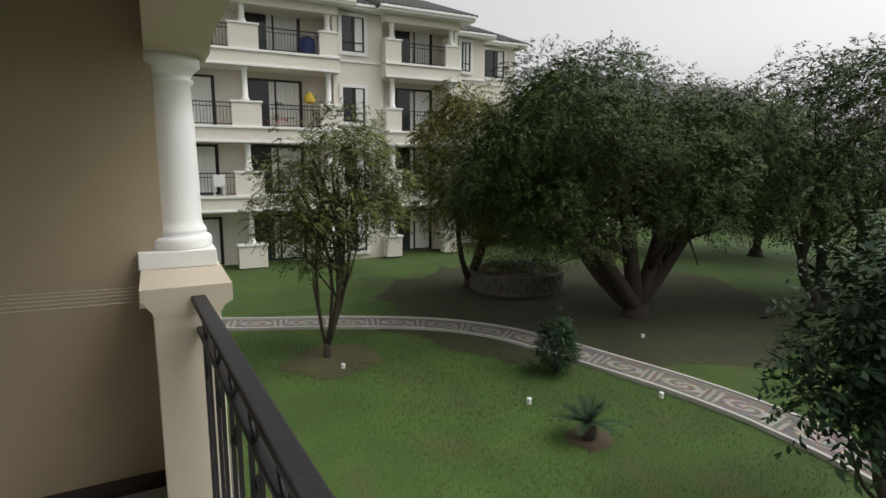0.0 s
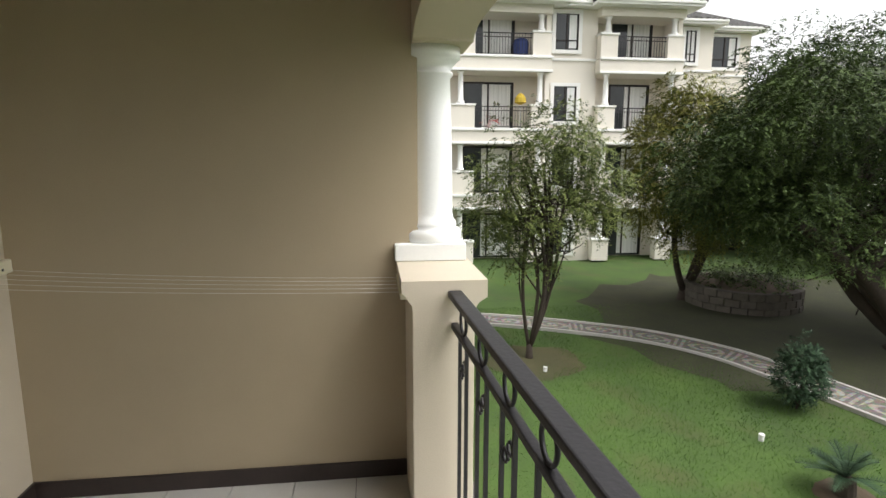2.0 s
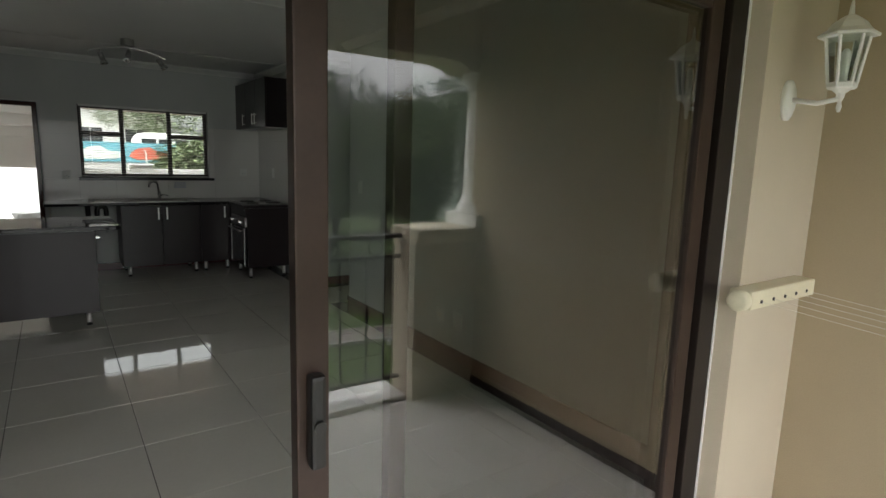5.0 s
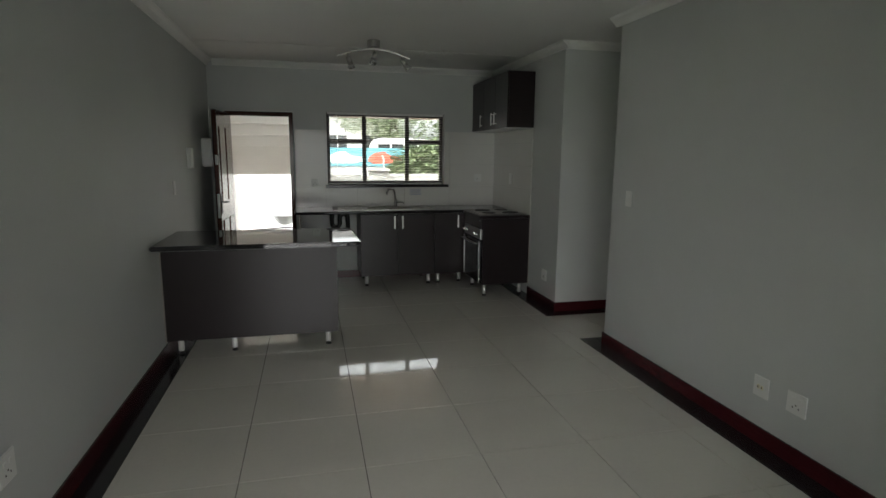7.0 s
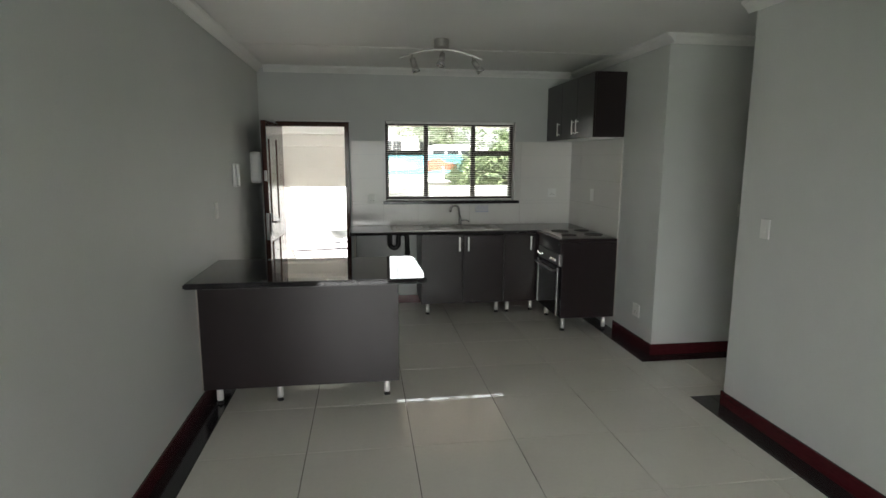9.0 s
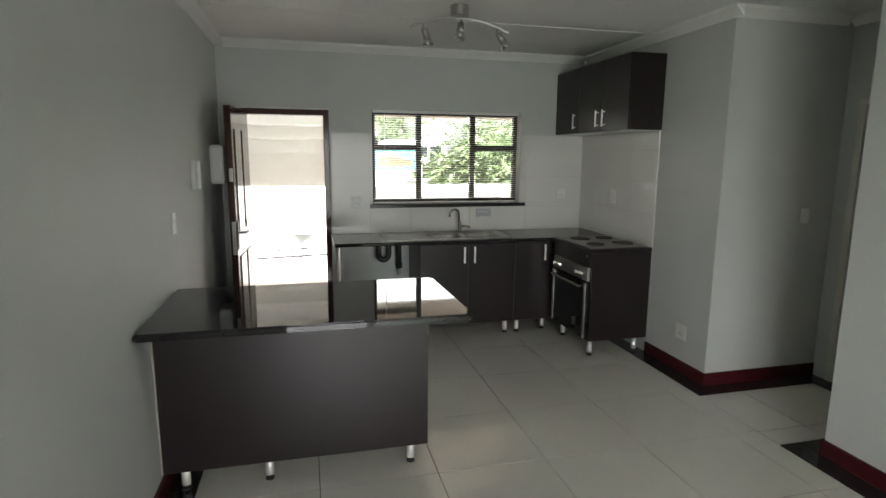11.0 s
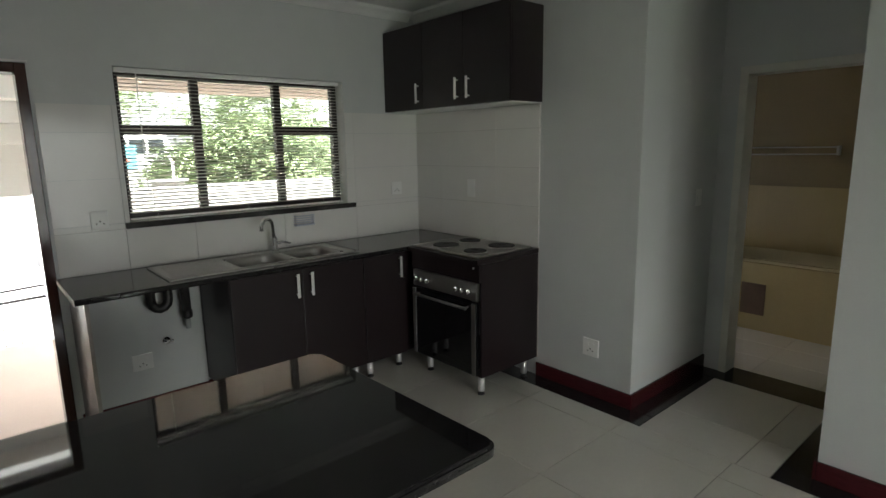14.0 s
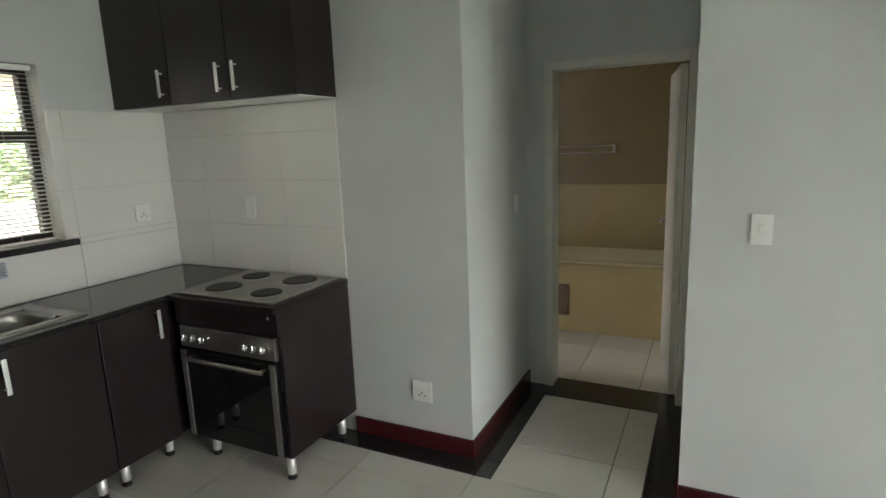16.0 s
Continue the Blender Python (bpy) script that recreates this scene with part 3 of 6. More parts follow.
part("glass", lathe([(0.032, 1.832), (0.051, 1.964)], (LX, LY, 0), 6), M["clear"], lan, "clear glass panes")
part("bulb_holder", lathe([(0.012, 1.834), (0.012, 1.92), (0.006, 1.93)], (LX, LY, 0), 10), M["white_plastic"], lan)
part("roof", lathe([(0.078, 1.963), (0.08, 1.97), (0.058, 1.985), (0.044, 2.005), (0.02, 2.022), (0.008, 2.028), (0.006, 2.05), (0.002, 2.075)], (LX, LY, 0), 6), M["white_plastic"], lan)

lan.matrix_basis = Matrix.Translation((0, 0, -0.025)) @ lan.matrix_basis

# retractable clothes line
dry = thing("clothesline_reel", (2.37, YD, 1.14), "cream plastic retractable clothesline reel on the wall", "clothesline")
part("case", box(2.22, 2.67, YD - 0.075, YD - 0.001, 1.105, 1.165, 0.008), M["cream_plastic"], dry)
part("end_cap", lathe([(0.026, 0), (0.034, 0.005), (0.034, 0.03), (0.03, 0.036)], (2.185, YD - 0.045, 1.135), 20, axis="x"), M["cream_plastic"], dry, smooth=True)
for k in range(5):
    x = 2.28 + 0.08 * k
    part("hole", lathe([(0.006, 0), (0.006, 0.003)], (x, YD - 0.079, 1.128), 10, axis="y"), M["black_plastic"], dry)
    pts = [(x + (2.33 + 0.07 * k - x) * t, YD - 0.078 - (YD - 0.078 - 0.04) * t, 1.128 - 0.075 * t - 0.05 * t * (1 - t)) for t in (i / 10 for i in range(11))]
    part("line", tube(pts, 0.0007, 5), M["cord"], dry)
hook = thing("clothesline_hook_bar", (2.45, 0.02, 1.05), "cream hook bar for the clothesline on the pedestal", "clothesline")
part("bar", box(2.275, 2.67, 0.012, 0.055, 1.034, 1.06, 0.004), M["cream_plastic"], hook)

# sliding door
sd = thing("sliding_door_frame", (1.03, 1.9, 0), "dark bronze aluminium sliding door frame in the wall", "door frame")
sd["kind"] = "structure"
yf0, yf1 = YD + 0.07, YD + 0.19
part("jamb", box(DX0, DX0 + 0.045, yf0, yf1, 0.0, DZ, 0.003), M["dark_frame"], sd)
part("jamb", box(DX1 - 0.095, DX1, yf0, yf1, 0.0, DZ, 0.003), M["dark_frame"], sd)
part("white_bead", box(DX1 - 0.008, DX1 - 0.001, yf0 - 0.006, yf0 - 0.001, 0.0, DZ), M["white_paint"], sd, "thin white sealant line")
part("head", box(DX0 + 0.045, DX1 - 0.095, yf0, yf1, DZ - 0.05, DZ, 0.003), M["dark_frame"], sd)
part("sill", box(DX0 + 0.045, DX1 - 0.095, yf0, yf1, -0.012, 0.022, 0.003), M["dark_frame"], sd)


def door_panel(name, xa, xb, yc, label, handle, sw=0.066):
    t = thing(name, ((xa + xb) / 2, yc, 0.02), label, "sliding door")
    part("stile", box(xa, xa + sw, yc - 0.018, yc + 0.018, 0.023, DZ - 0.052, 0.004), M["frame"], t)
    part("stile", box(xb - 0.066, xb, yc - 0.018, yc + 0.018, 0.023, DZ - 0.052, 0.004), M["frame"], t)
    part("top_rail", box(xa + sw, xb - 0.066, yc - 0.018, yc + 0.018, DZ - 0.12, DZ - 0.052, 0.004), M["frame"], t)
    part("bottom_rail", box(xa + sw, xb - 0.066, yc - 0.018, yc + 0.018, 0.023, 0.10, 0.004), M["frame"], t)
    pane(box(xa + sw, xb - 0.066, yc - 0.003, yc + 0.003, 0.10, DZ - 0.12), M["tinted"], t, "slightly tinted glass pane")
    if handle:
        h = part("handle", box(xa + 0.018, xa + 0.048, yc - 0.05, yc - 0.018, 0.94, 1.13, 0.008), M["black_plastic"], t, "black pull handle with lock")
        part("lock", lathe([(0.012, 0), (0.012, 0.006)], (xa + 0.033, yc - 0.057, 1.03), 12, axis="y"), M["black_plastic"], h)


door_panel("sliding_panel", 0.825, 2.17, YD + 0.10, "brown aluminium sliding glass panel, slid open", True)
door_panel("fixed_panel", 1.06, 2.19, YD + 0.155, "brown aluminium fixed glass panel behind the sliding one", False, 0.045)

# ---- kitchen ----
def leg(parent, x, y, h=0.13):
    p = part("leg", lathe([(0.02, 0.026), (0.022, 0.028), (0.022, h)], (x, y, 0), 14), M["satin"], parent, "satin metal leg", True)
    part("foot", lathe([(0.022, 0.0), (0.024, 0.003), (0.022, 0.010), (0.011, 0.013), (0.011, 0.028)], (x, y, 0), 14), M["black_plastic"], p, "black screw foot", True)


def bar_handle(parent, p0, p1, out):
    """A flat bar handle from p0 to p1 that stands off along out."""
    o = Vector(out)
    a, b = Vector(p0) + o * 0.025, Vector(p1) + o * 0.025
    side = o.cross(b - a).normalized() * 0.009
    bm = bmesh.new()
    lo, hi = Vector(), Vector()
    pts = [a + side, a - side, b + side, b - side, a + side + o * 0.007, b - side + o * 0.007]
    lo = Vector([min(q[i] for q in pts) for i in range(3)])
    hi = Vector([max(q[i] for q in pts) for i in range(3)])
    box(lo.x, hi.x, lo.y, hi.y, lo.z, hi.z, 0.002, bm)
    for q in (Vector(p0).lerp(Vector(p1), 0.12), Vector(p0).lerp(Vector(p1), 0.88)):
        tube([q, q + o * 0.026], 0.004, 6, bm)
    return part("handle", bm, M["satin"], parent, "brushed steel bar handle")


def panel_door(parent, x0, x1, y0, y1, z0, z1):
    return part("door", box(x0, x1, y0, y1, z0, z1, 0.003), M["cabinet"], parent)


FY, WT = 8.48, 0.912           # unit fronts, worktop height
sink_unit = thing("sink_base_unit", (1.54, 8.8, 0), "dark wenge two-door sink unit on satin metal legs", "kitchen cabinet", "base units")
part("side_panel", box(1.10, 1.118, FY + 0.02, YB - 0.036, 0.13, WT - 0.035), M["cabinet"], sink_unit)
part("side_panel", box(1.972, 1.99, FY + 0.02, YB - 0.036, 0.13, WT - 0.035), M["cabinet"], sink_unit)
part("base_panel", box(1.118, 1.972, FY + 0.02, YB - 0.036, 0.13, 0.148), M["cabinet"], sink_unit)
part("back_panel", box(1.118, 1.972, YB - 0.046, YB - 0.036, 0.148, WT - 0.2), M["cabinet"], sink_unit)
for xa, xb, hx in ((1.102, 1.543, 1.505), (1.547, 1.988, 1.60)):
    d = panel_door(sink_unit, xa, xb, FY, FY + 0.018, 0.128, WT - 0.04)
    bar_handle(d, (hx, FY, 0.70), (hx, FY, 0.85), (0, -1, 0))
for x in (1.17, 1.93):
    leg(sink_unit, x, FY + 0.06), leg(sink_unit, x, YB - 0.1)
corner = thing("corner_base_unit", (2.2, 8.8, 0), "dark wenge corner unit with one door on satin metal legs", "kitchen cabinet", "base units")
part("carcass", box(1.994, 2.90, FY + 0.02, YB - 0.02, 0.13, WT - 0.035), M["cabinet"], corner)
d = panel_door(corner, 1.996, 2.345, FY, FY + 0.018, 0.128, WT - 0.04)
bar_handle(d, (2.285, FY, 0.70), (2.285, FY, 0.85), (0, -1, 0))
leg(corner, 2.05, FY + 0.06), leg(corner, 2.33, FY + 0.10)
end = thing("worktop_end_panel", (0.42, 8.8, 0), "dark wenge end panel carrying the worktop", "kitchen cabinet", "base units")
part("panel", box(0.40, 0.418, FY + 0.01, YB - 0.02, 0.0, WT - 0.035, 0.002), M["cabinet"], end)
part("edge_strip", box(0.40, 0.418, FY, FY + 0.008, 0.0, WT - 0.035, 0.001), M["cabinet_edge"], end, "pale edge strip")
tagged(part("appliance_bay_panel", box(0.42, 1.098, YB - 0.034, YB - 0.016, 0.1, WT - 0.04), M["grey_wall"]), "grey painted back of the open appliance bay", "panel", kind="structure")

# worktop with an opening for the bowls
WX_A, WX_B = 0.36, XR - 0.004
bm = prism([(FY - 0.03, WT - 0.03), (FY - 0.036, WT - 0.02), (FY - 0.036, WT - 0.01), (FY - 0.03, WT - 0.001), (FY - 0.026, WT), (8.56, WT), (8.56, WT - 0.03)], "x", WX_A, WX_B)
wt = part("worktop", bm, M["granite"])
tagged(wt, "polished black granite worktop along the window wall", "worktop")
for xa, xb, ya, yb, zb in ((WX_A, 1.05, 8.56, YB - 0.011, 0), (1.05, 1.98, 8.98, YB - 0.011, 0), (1.98, WX_B, 8.56, YB - 0.011, 0), (1.05, 1.18, 8.56, 8.98, 0.004)):
    part("slab_section", box(xa, xb, ya, yb, WT - 0.03, WT - zb), M["granite"], wt)
part("end_strip", box(WX_A - 0.004, WX_A - 0.0005, FY - 0.034, YB - 0.012, WT - 0.03, WT), M["cabinet_edge"], wt, "pale edge strip")

# sink: drainer and two bowls
sk = thing("kitchen_sink", (1.45, 8.75, WT), "stainless steel double bowl sink with drainer", "sink")
SX0, SX1, SY0, SY1 = 0.80, 1.985, 8.52, 8.985
bowls = [(1.21, 1.55), (1.58, 1.91)]
bm = bmesh.new()
xs = [SX0, bowls[0][0], bowls[0][1], bowls[1][0], bowls[1][1], SX1]
by0, by1 = 8.58, 8.90
box(SX0, bowls[0][0], SY0, SY1, WT + 0.001, WT + 0.008, 0.002, bm)
box(bowls[0][0], SX1, SY0, by0, WT + 0.001, WT + 0.008, 0.0, bm)
box(bowls[0][0], SX1, by1, SY1, WT + 0.001, WT + 0.008, 0.0, bm)
box(bowls[0][1], bowls[1][0], by0, by1, WT + 0.001, WT + 0.008, 0.0, bm)
box(bowls[1][1], SX1, by0, by1, WT + 0.001, WT + 0.008, 0.0, bm)
part("deck", bm, M["steel"], sk)
for k in range(9):
    part("drainer_rib", box(0.85, 1.15, 8.60 + 0.035 * k, 8.61 + 0.035 * k, WT + 0.007, WT + 0.011, 0.001), M["steel"], sk)
part("rim", tube([(SX0 + 0.01, SY0 + 0.008, WT + 0.008), (SX1 - 0.01, SY0 + 0.008, WT + 0.008), (SX1 - 0.008, SY1 - 0.01, WT + 0.008), (SX0 + 0.01, SY1 - 0.008, WT + 0.008)], 0.004, 6, closed=True), M["steel"], sk)
for xa, xb in bowls:
    cx, cy, ax, ay = (xa + xb) / 2, (by0 + by1) / 2, (xb - xa) / 2, (by1 - by0) / 2
    bm, rings = bmesh.new(), []
    for f, z in ((1.03, 0.0085), (1.0, 0.007), (0.965, -0.02), (0.92, -0.12), (0.86, -0.15), (0.7, -0.16), (0.08, -0.165)):
        rings.append([bm.verts.new((cx + ax * f * math.copysign(abs(math.cos(a)) ** 0.45, math.cos(a)), cy + ay * f * math.copysign(abs(math.sin(a)) ** 0.45, math.sin(a)), WT + z))
                      for a in (2 * math.pi * k / 32 for k in range(32))])
    for a, b in zip(rings, rings[1:]):
        for k in range(32):
            bm.faces.new((a[k], a[(k + 1) % 32], b[(k + 1) % 32], b[k]))
    bm.faces.new(rings[-1])
    bw = part("bowl", bm, M["steel"], sk, smooth=True)
    part("drain", lathe([(0.03, WT - 0.163), (0.033, WT - 0.16), (0.02, WT - 0.161)], (cx, cy, 0), 16), M["chrome"], bw)
tap = thing("mixer_tap", (1.655, 8.955, WT), "chrome swan-neck mixer tap with side lever", "tap")
part("body", lathe([(0.026, WT + 0.009), (0.026, WT + 0.016), (0.02, WT + 0.02), (0.02, WT + 0.09), (0.016, WT + 0.10)], (1.655, 8.955, 0), 18), M["chrome"], tap, smooth=True)
pts = [(1.655, 8.955, WT + 0.09), (1.645, 8.95, WT + 0.14)]
for k in range(9):
    a = math.pi * k / 8
    pts.append((1.585 + 0.055 * math.cos(a), 8.90 + 0.04 * math.cos(a), WT + 0.185 + 0.05 * math.sin(a)))
pts.append((1.528, 8.858, WT + 0.165))
part("spout", tube(pts, 0.0125, 10), M["chrome"], tap, smooth=True)
part("lever", tube([(1.672, 8.95, WT + 0.06), (1.71, 8.945, WT + 0.065), (1.76, 8.935, WT + 0.05)], [0.012, 0.008, 0.007], 8), M["chrome"], tap, smooth=True)
tap.matrix_basis = Matrix.Translation((-0.065, -0.005, 0)) @ tap.matrix_basis
dish = thing("soap_dish", (1.86, YB - 0.012, 1.09), "pale blue-grey slotted soap holder on the tiles", "soap dish")
bm = bmesh.new()
for z in (1.07, 1.085, 1.10, 1.115, 1.13):
    tube([(1.79, YB - 0.012, z), (1.79, YB - 0.05, z), (1.93, YB - 0.05, z), (1.93, YB - 0.012, z)], 0.0035, 6, bm)
part("basket", bm, M["pale_blue"], dish)
part("tray", box(1.788, 1.932, YB - 0.052, YB - 0.012, 1.06, 1.067, 0.002), M["pale_blue"], dish)

# waste trap, valve and socket in the appliance bay
trap = thing("waste_trap", (0.86, 8.9, 0.65), "black plastic waste trap under the worktop", "pipe")
pts = [(0.80, YB - 0.12, WT - 0.032), (0.80, YB - 0.12, 0.74)]
for k in range(7):
    a = math.pi + math.pi * k / 6
    pts.append((0.84 + 0.04 * math.cos(a), YB - 0.12, 0.74 + 0.045 * math.sin(a)))
for k in range(7):
    a = math.pi - math.pi * k / 6
    pts.append((0.92 + 0.04 * math.cos(a), YB - 0.12, 0.80 + 0.04 * math.sin(a)))
pts.append((0.965, YB - 0.11, 0.62))
pts = [(0.79 + (x - 0.8) * 1.2, y, WT - 0.032 - (WT - 0.032 - z) * 1.15) for x, y, z in pts]
part("pipe", tube(pts, 0.028, 10), M["black_plastic"], trap, smooth=True)
part("nut", lathe([(0.03, 0.63), (0.032, 0.64), (0.032, 0.67), (0.028, 0.68)], (0.988, YB - 0.11, -0.05), 12), M["black_plastic"], trap)
part("spigot", lathe([(0.016, 0.56), (0.016, 0.62)], (0.988, YB - 0.11, -0.05), 12), M["grey_plastic"], trap)
part("bracket", tube([(0.988, YB - 0.11, 0.54), (0.988, YB - 0.036, 0.54)], 0.012), M["grey_plastic"], trap)
valve = thing("washing_machine_valve", (0.87, YB - 0.035, 0.44), "chrome appliance valve on the bay wall", "valve")
part("stem", lathe([(0.022, 0), (0.022, 0.006), (0.012, 0.012), (0.012, 0.05)], (0, 0, 0), 14, axis="y"), M["chrome"], valve)
valve.children[0].matrix_parent_inverse = Matrix.Identity(4)
valve.children[0].matrix_basis = pose(0, 0.0, 0, 0, 0, 180)
part("knob", tube([(0.85, YB - 0.075, 0.44), (0.90, YB - 0.075, 0.44)], 0.011, 10), M["chrome"], valve)


def wall_plate(name, c, out, w, h, label, cat, kind):
    """A plate on a wall at c, facing out (unit axis), with its switches or socket holes."""
    o = Vector(out)
    s = Vector((0, 0, 1)).cross(o)
    t = thing(name, c, label, cat, "wall plates")

    def slab(nm, u0, u1, v0, v1, d0, d1, mat, bev=0.0, parent=None):
        p = [Vector(c) + s * u + Vector((0, 0, v)) + o * d for u in (u0, u1) for v in (v0, v1) for d in (d0, d1)]
        lo, hi = [min(q[i] for q in p) for i in range(3)], [max(q[i] for q in p) for i in range(3)]
        return part(nm, box(lo[0], hi[0], lo[1], hi[1], lo[2], hi[2], bev), mat, parent or t)
    slab("plate", -w / 2, w / 2, -h / 2, h / 2, 0.0005, 0.010, M["white_plastic"], 0.003)
    if kind == "switch":
        slab("rocker", -0.011, 0.011, -0.02, 0.02, 0.0095, 0.014, M["white_plastic"], 0.002)
    elif kind == "socket":
        for u, v, r in ((0.0, -0.008, 0.004), (-0.018, -0.022, 0.0035), (0.018, -0.022, 0.0035)):
            slab("socket_hole", u - r, u + r, v - r, v + r, 0.0102, 0.0108, M["black_plastic"])
        for u in (-0.02, 0.02):
            slab("rocker", u - 0.008, u + 0.008, 0.014, 0.032, 0.0095, 0.013, M["white_plastic"], 0.001)
    elif kind == "aerial":
        for u in (-0.012, 0.012):
            slab("aerial_jack", u - 0.008, u + 0.008, -0.012, 0.012, 0.0102, 0.016, M["cream_plastic"], 0.003)
            slab("socket_hole", u - 0.003, u + 0.003, -0.004, 0.004, 0.0165, 0.0172, M["black_plastic"])
    return t


wall_plate("wall_socket", (0.725, YB - 0.034, 0.335), (0, -1, 0), 0.115, 0.10, "white double socket in the appliance bay", "socket", "socket")
wall_plate("wall_socket", (2.70, YB - 0.009, 1.275), (0, -1, 0), 0.10, 0.10, "white socket on the kitchen tiles", "socket", "socket")
wall_plate("wall_socket", (0.60, YB - 0.009, 1.22), (0, -1, 0), 0.09, 0.10, "white socket beside the front door", "socket", "socket")
wall_plate("stove_switch", (XR - 0.009, 8.40, 1.29), (-1, 0, 0), 0.075, 0.13, "white stove isolator switch on the tiles", "switch", "switch")
wall_plate("wall_socket", (XR, 7.32, 0.32), (-1, 0, 0), 0.115, 0.115, "white socket low on the grey pier", "socket", "socket")
wall_plate("wall_socket", (XR, 4.14, 0.328), (-1, 0, 0), 0.115, 0.115, "white socket low on the grey wall", "socket", "socket")
wall_plate("aerial_outlet", (XR, 4.37, 0.323), (-1, 0, 0), 0.10, 0.115, "white television outlet with two jacks", "socket", "aerial")
wall_plate("light_switch", (XR, 5.80, 1.249), (-1, 0, 0), 0.075, 0.12, "white light switch near the wall's end", "switch", "switch")
wall_plate("light_switch", (XL, 7.10, 1.275), (1, 0, 0), 0.075, 0.12, "white light switch beside the counter", "switch", "switch")
wall_plate("light_switch", (3.67, YP, 1.243), (0, -1, 0), 0.07, 0.11, "white light switch in the passage", "switch", "switch")
wall_plate("wall_socket", (XL, 4.18, 0.416), (1, 0, 0), 0.115, 0.115, "white socket low on the long grey wall", "socket", "socket")
icom = thing("intercom", (XL, 7.75, 1.52), "white wall intercom with a handset and small dark screen", "intercom")
part("body", box(XL, XL + 0.028, 7.69, 7.80, 1.42, 1.62, 0.008), M["white_plastic"], icom)
part("handset", box(XL + 0.028, XL + 0.058, 7.695, 7.735, 1.425, 1.615, 0.012), M["white_plastic"], icom)
part("screen", box(XL + 0.028, XL + 0.032, 7.75, 7.785, 1.50, 1.56, 0.001), M["black_plastic"], icom, "small dark screen")
dbx = thing("distribution_board", (XL, 8.55, 1.56), "white electrical distribution box on the wall behind the door", "electrical box")
part("cover", box(XL, XL + 0.11, 8.44, 8.70, 1.42, 1.73, 0.03), M["white_plastic"], dbx)
part("flap", box(XL + 0.11, XL + 0.116, 8.49, 8.65, 1.50, 1.65, 0.003), M["grey_plastic"], dbx)

# stove in its housing
st = thing("stove_unit", (2.64, 8.05, 0), "dark wenge stove housing on satin metal legs", "kitchen cabinet", "base units")
TY0, TY1, TX = 7.752, 8.44, 2.36
part("side_panel", box(TX + 0.02, XR - 0.012, TY0, TY0 + 0.018, 0.135, WT - 0.035, 0.001), M["cabinet"], st)
part("side_panel", box(TX + 0.02, XR - 0.012, TY1 - 0.03, TY1 - 0.012, 0.135, WT - 0.035, 0.001), M["cabinet"], st)
part("base_panel", box(TX + 0.02, XR - 0.012, TY0 + 0.018, TY1 - 0.03, 0.135, 0.153), M["cabinet"], st)
part("fascia", box(TX, TX + 0.02, TY0, TY1 - 0.012, WT - 0.15, WT - 0.033, 0.002), M["cabinet"], st)
part("edge_strip", box(XR - 0.011, XR - 0.004, TY0 - 0.002, TY0 + 0.02, 0.135, WT), M["cabinet_edge"], st, "pale edge strip against the wall")
part("button", lathe([(0.007, 0), (0.007, 0.005)], (TX - 0.005, TY0 + 0.05, WT - 0.06), 12, axis="x"), M["grey_plastic"], st)
for x, y in ((2.42, 7.80), (2.84, 7.80), (2.44, 8.34), (2.84, 8.34)):
    leg(st, x, y, 0.137)
ov = thing("built_in_oven", (2.4, 8.05, 0.14), "black glass built-in oven with a steel control panel", "oven")
OY0, OY1 = TY0 + 0.022, TY1 - 0.035
part("control_panel", box(TX - 0.006, TX + 0.02, OY0, OY1, WT - 0.268, WT - 0.155, 0.003), M["steel"], ov, "brushed steel control panel")
for k, y in enumerate((OY0 + 0.06, OY0 + 0.115, OY0 + 0.17, OY1 - 0.17, OY1 - 0.11, OY1 - 0.05)):
    kn = part("knob", lathe([(0.02, 0), (0.019, -0.018), (0.016, -0.024)], (TX - 0.007, y, WT - 0.212), 16, axis="x"), M["chrome"], ov, smooth=True)
    part("grip", box(TX - 0.04, TX - 0.028, y - 0.004, y + 0.004, WT - 0.227, WT - 0.197, 0.002), M["chrome"], kn)
od = part("door", box(TX - 0.012, TX + 0.018, OY0, OY1, 0.15, WT - 0.278, 0.004), M["oven_glass"], ov, "black glass oven door")
for y in (OY0, OY1 - 0.035):
    part("side_trim", box(TX - 0.018, TX - 0.0125, y, y + 0.035, 0.155, WT - 0.285, 0.002), M["steel"], od, "steel side trim")
bm = tube([(TX - 0.05, OY0 + 0.05, WT - 0.315), (TX - 0.05, OY1 - 0.05, WT - 0.315)], 0.010, 10)
for y in (OY0 + 0.07, OY1 - 0.07):
    tube([(TX - 0.012, y, WT - 0.315), (TX - 0.05, y, WT - 0.315)], 0.007, 8, bm)
part("handle", bm, M["steel"], od, "steel bar handle")
part("housing_top", box(TX - 0.02, XR - 0.012, TY0 - 0.004, FY - 0.037, WT - 0.032, WT - 0.001, 0.003), M["cabinet"], st)
hb = thing("hob", (2.64, 8.08, WT), "steel hob with four solid black plates", "hob")
part("tray", box(TX + 0.015, XR - 0.05, TY0 + 0.03, TY1 - 0.02, WT, WT + 0.010, 0.004), M["hob"], hb)
part("rim", tube([(TX + 0.018, TY0 + 0.033, WT + 0.009), (XR - 0.053, TY0 + 0.033, WT + 0.009), (XR - 0.053, TY1 - 0.023, WT + 0.009), (TX + 0.018, TY1 - 0.023, WT + 0.009)], 0.006, 6, closed=True), M["steel"], hb, "steel rim")
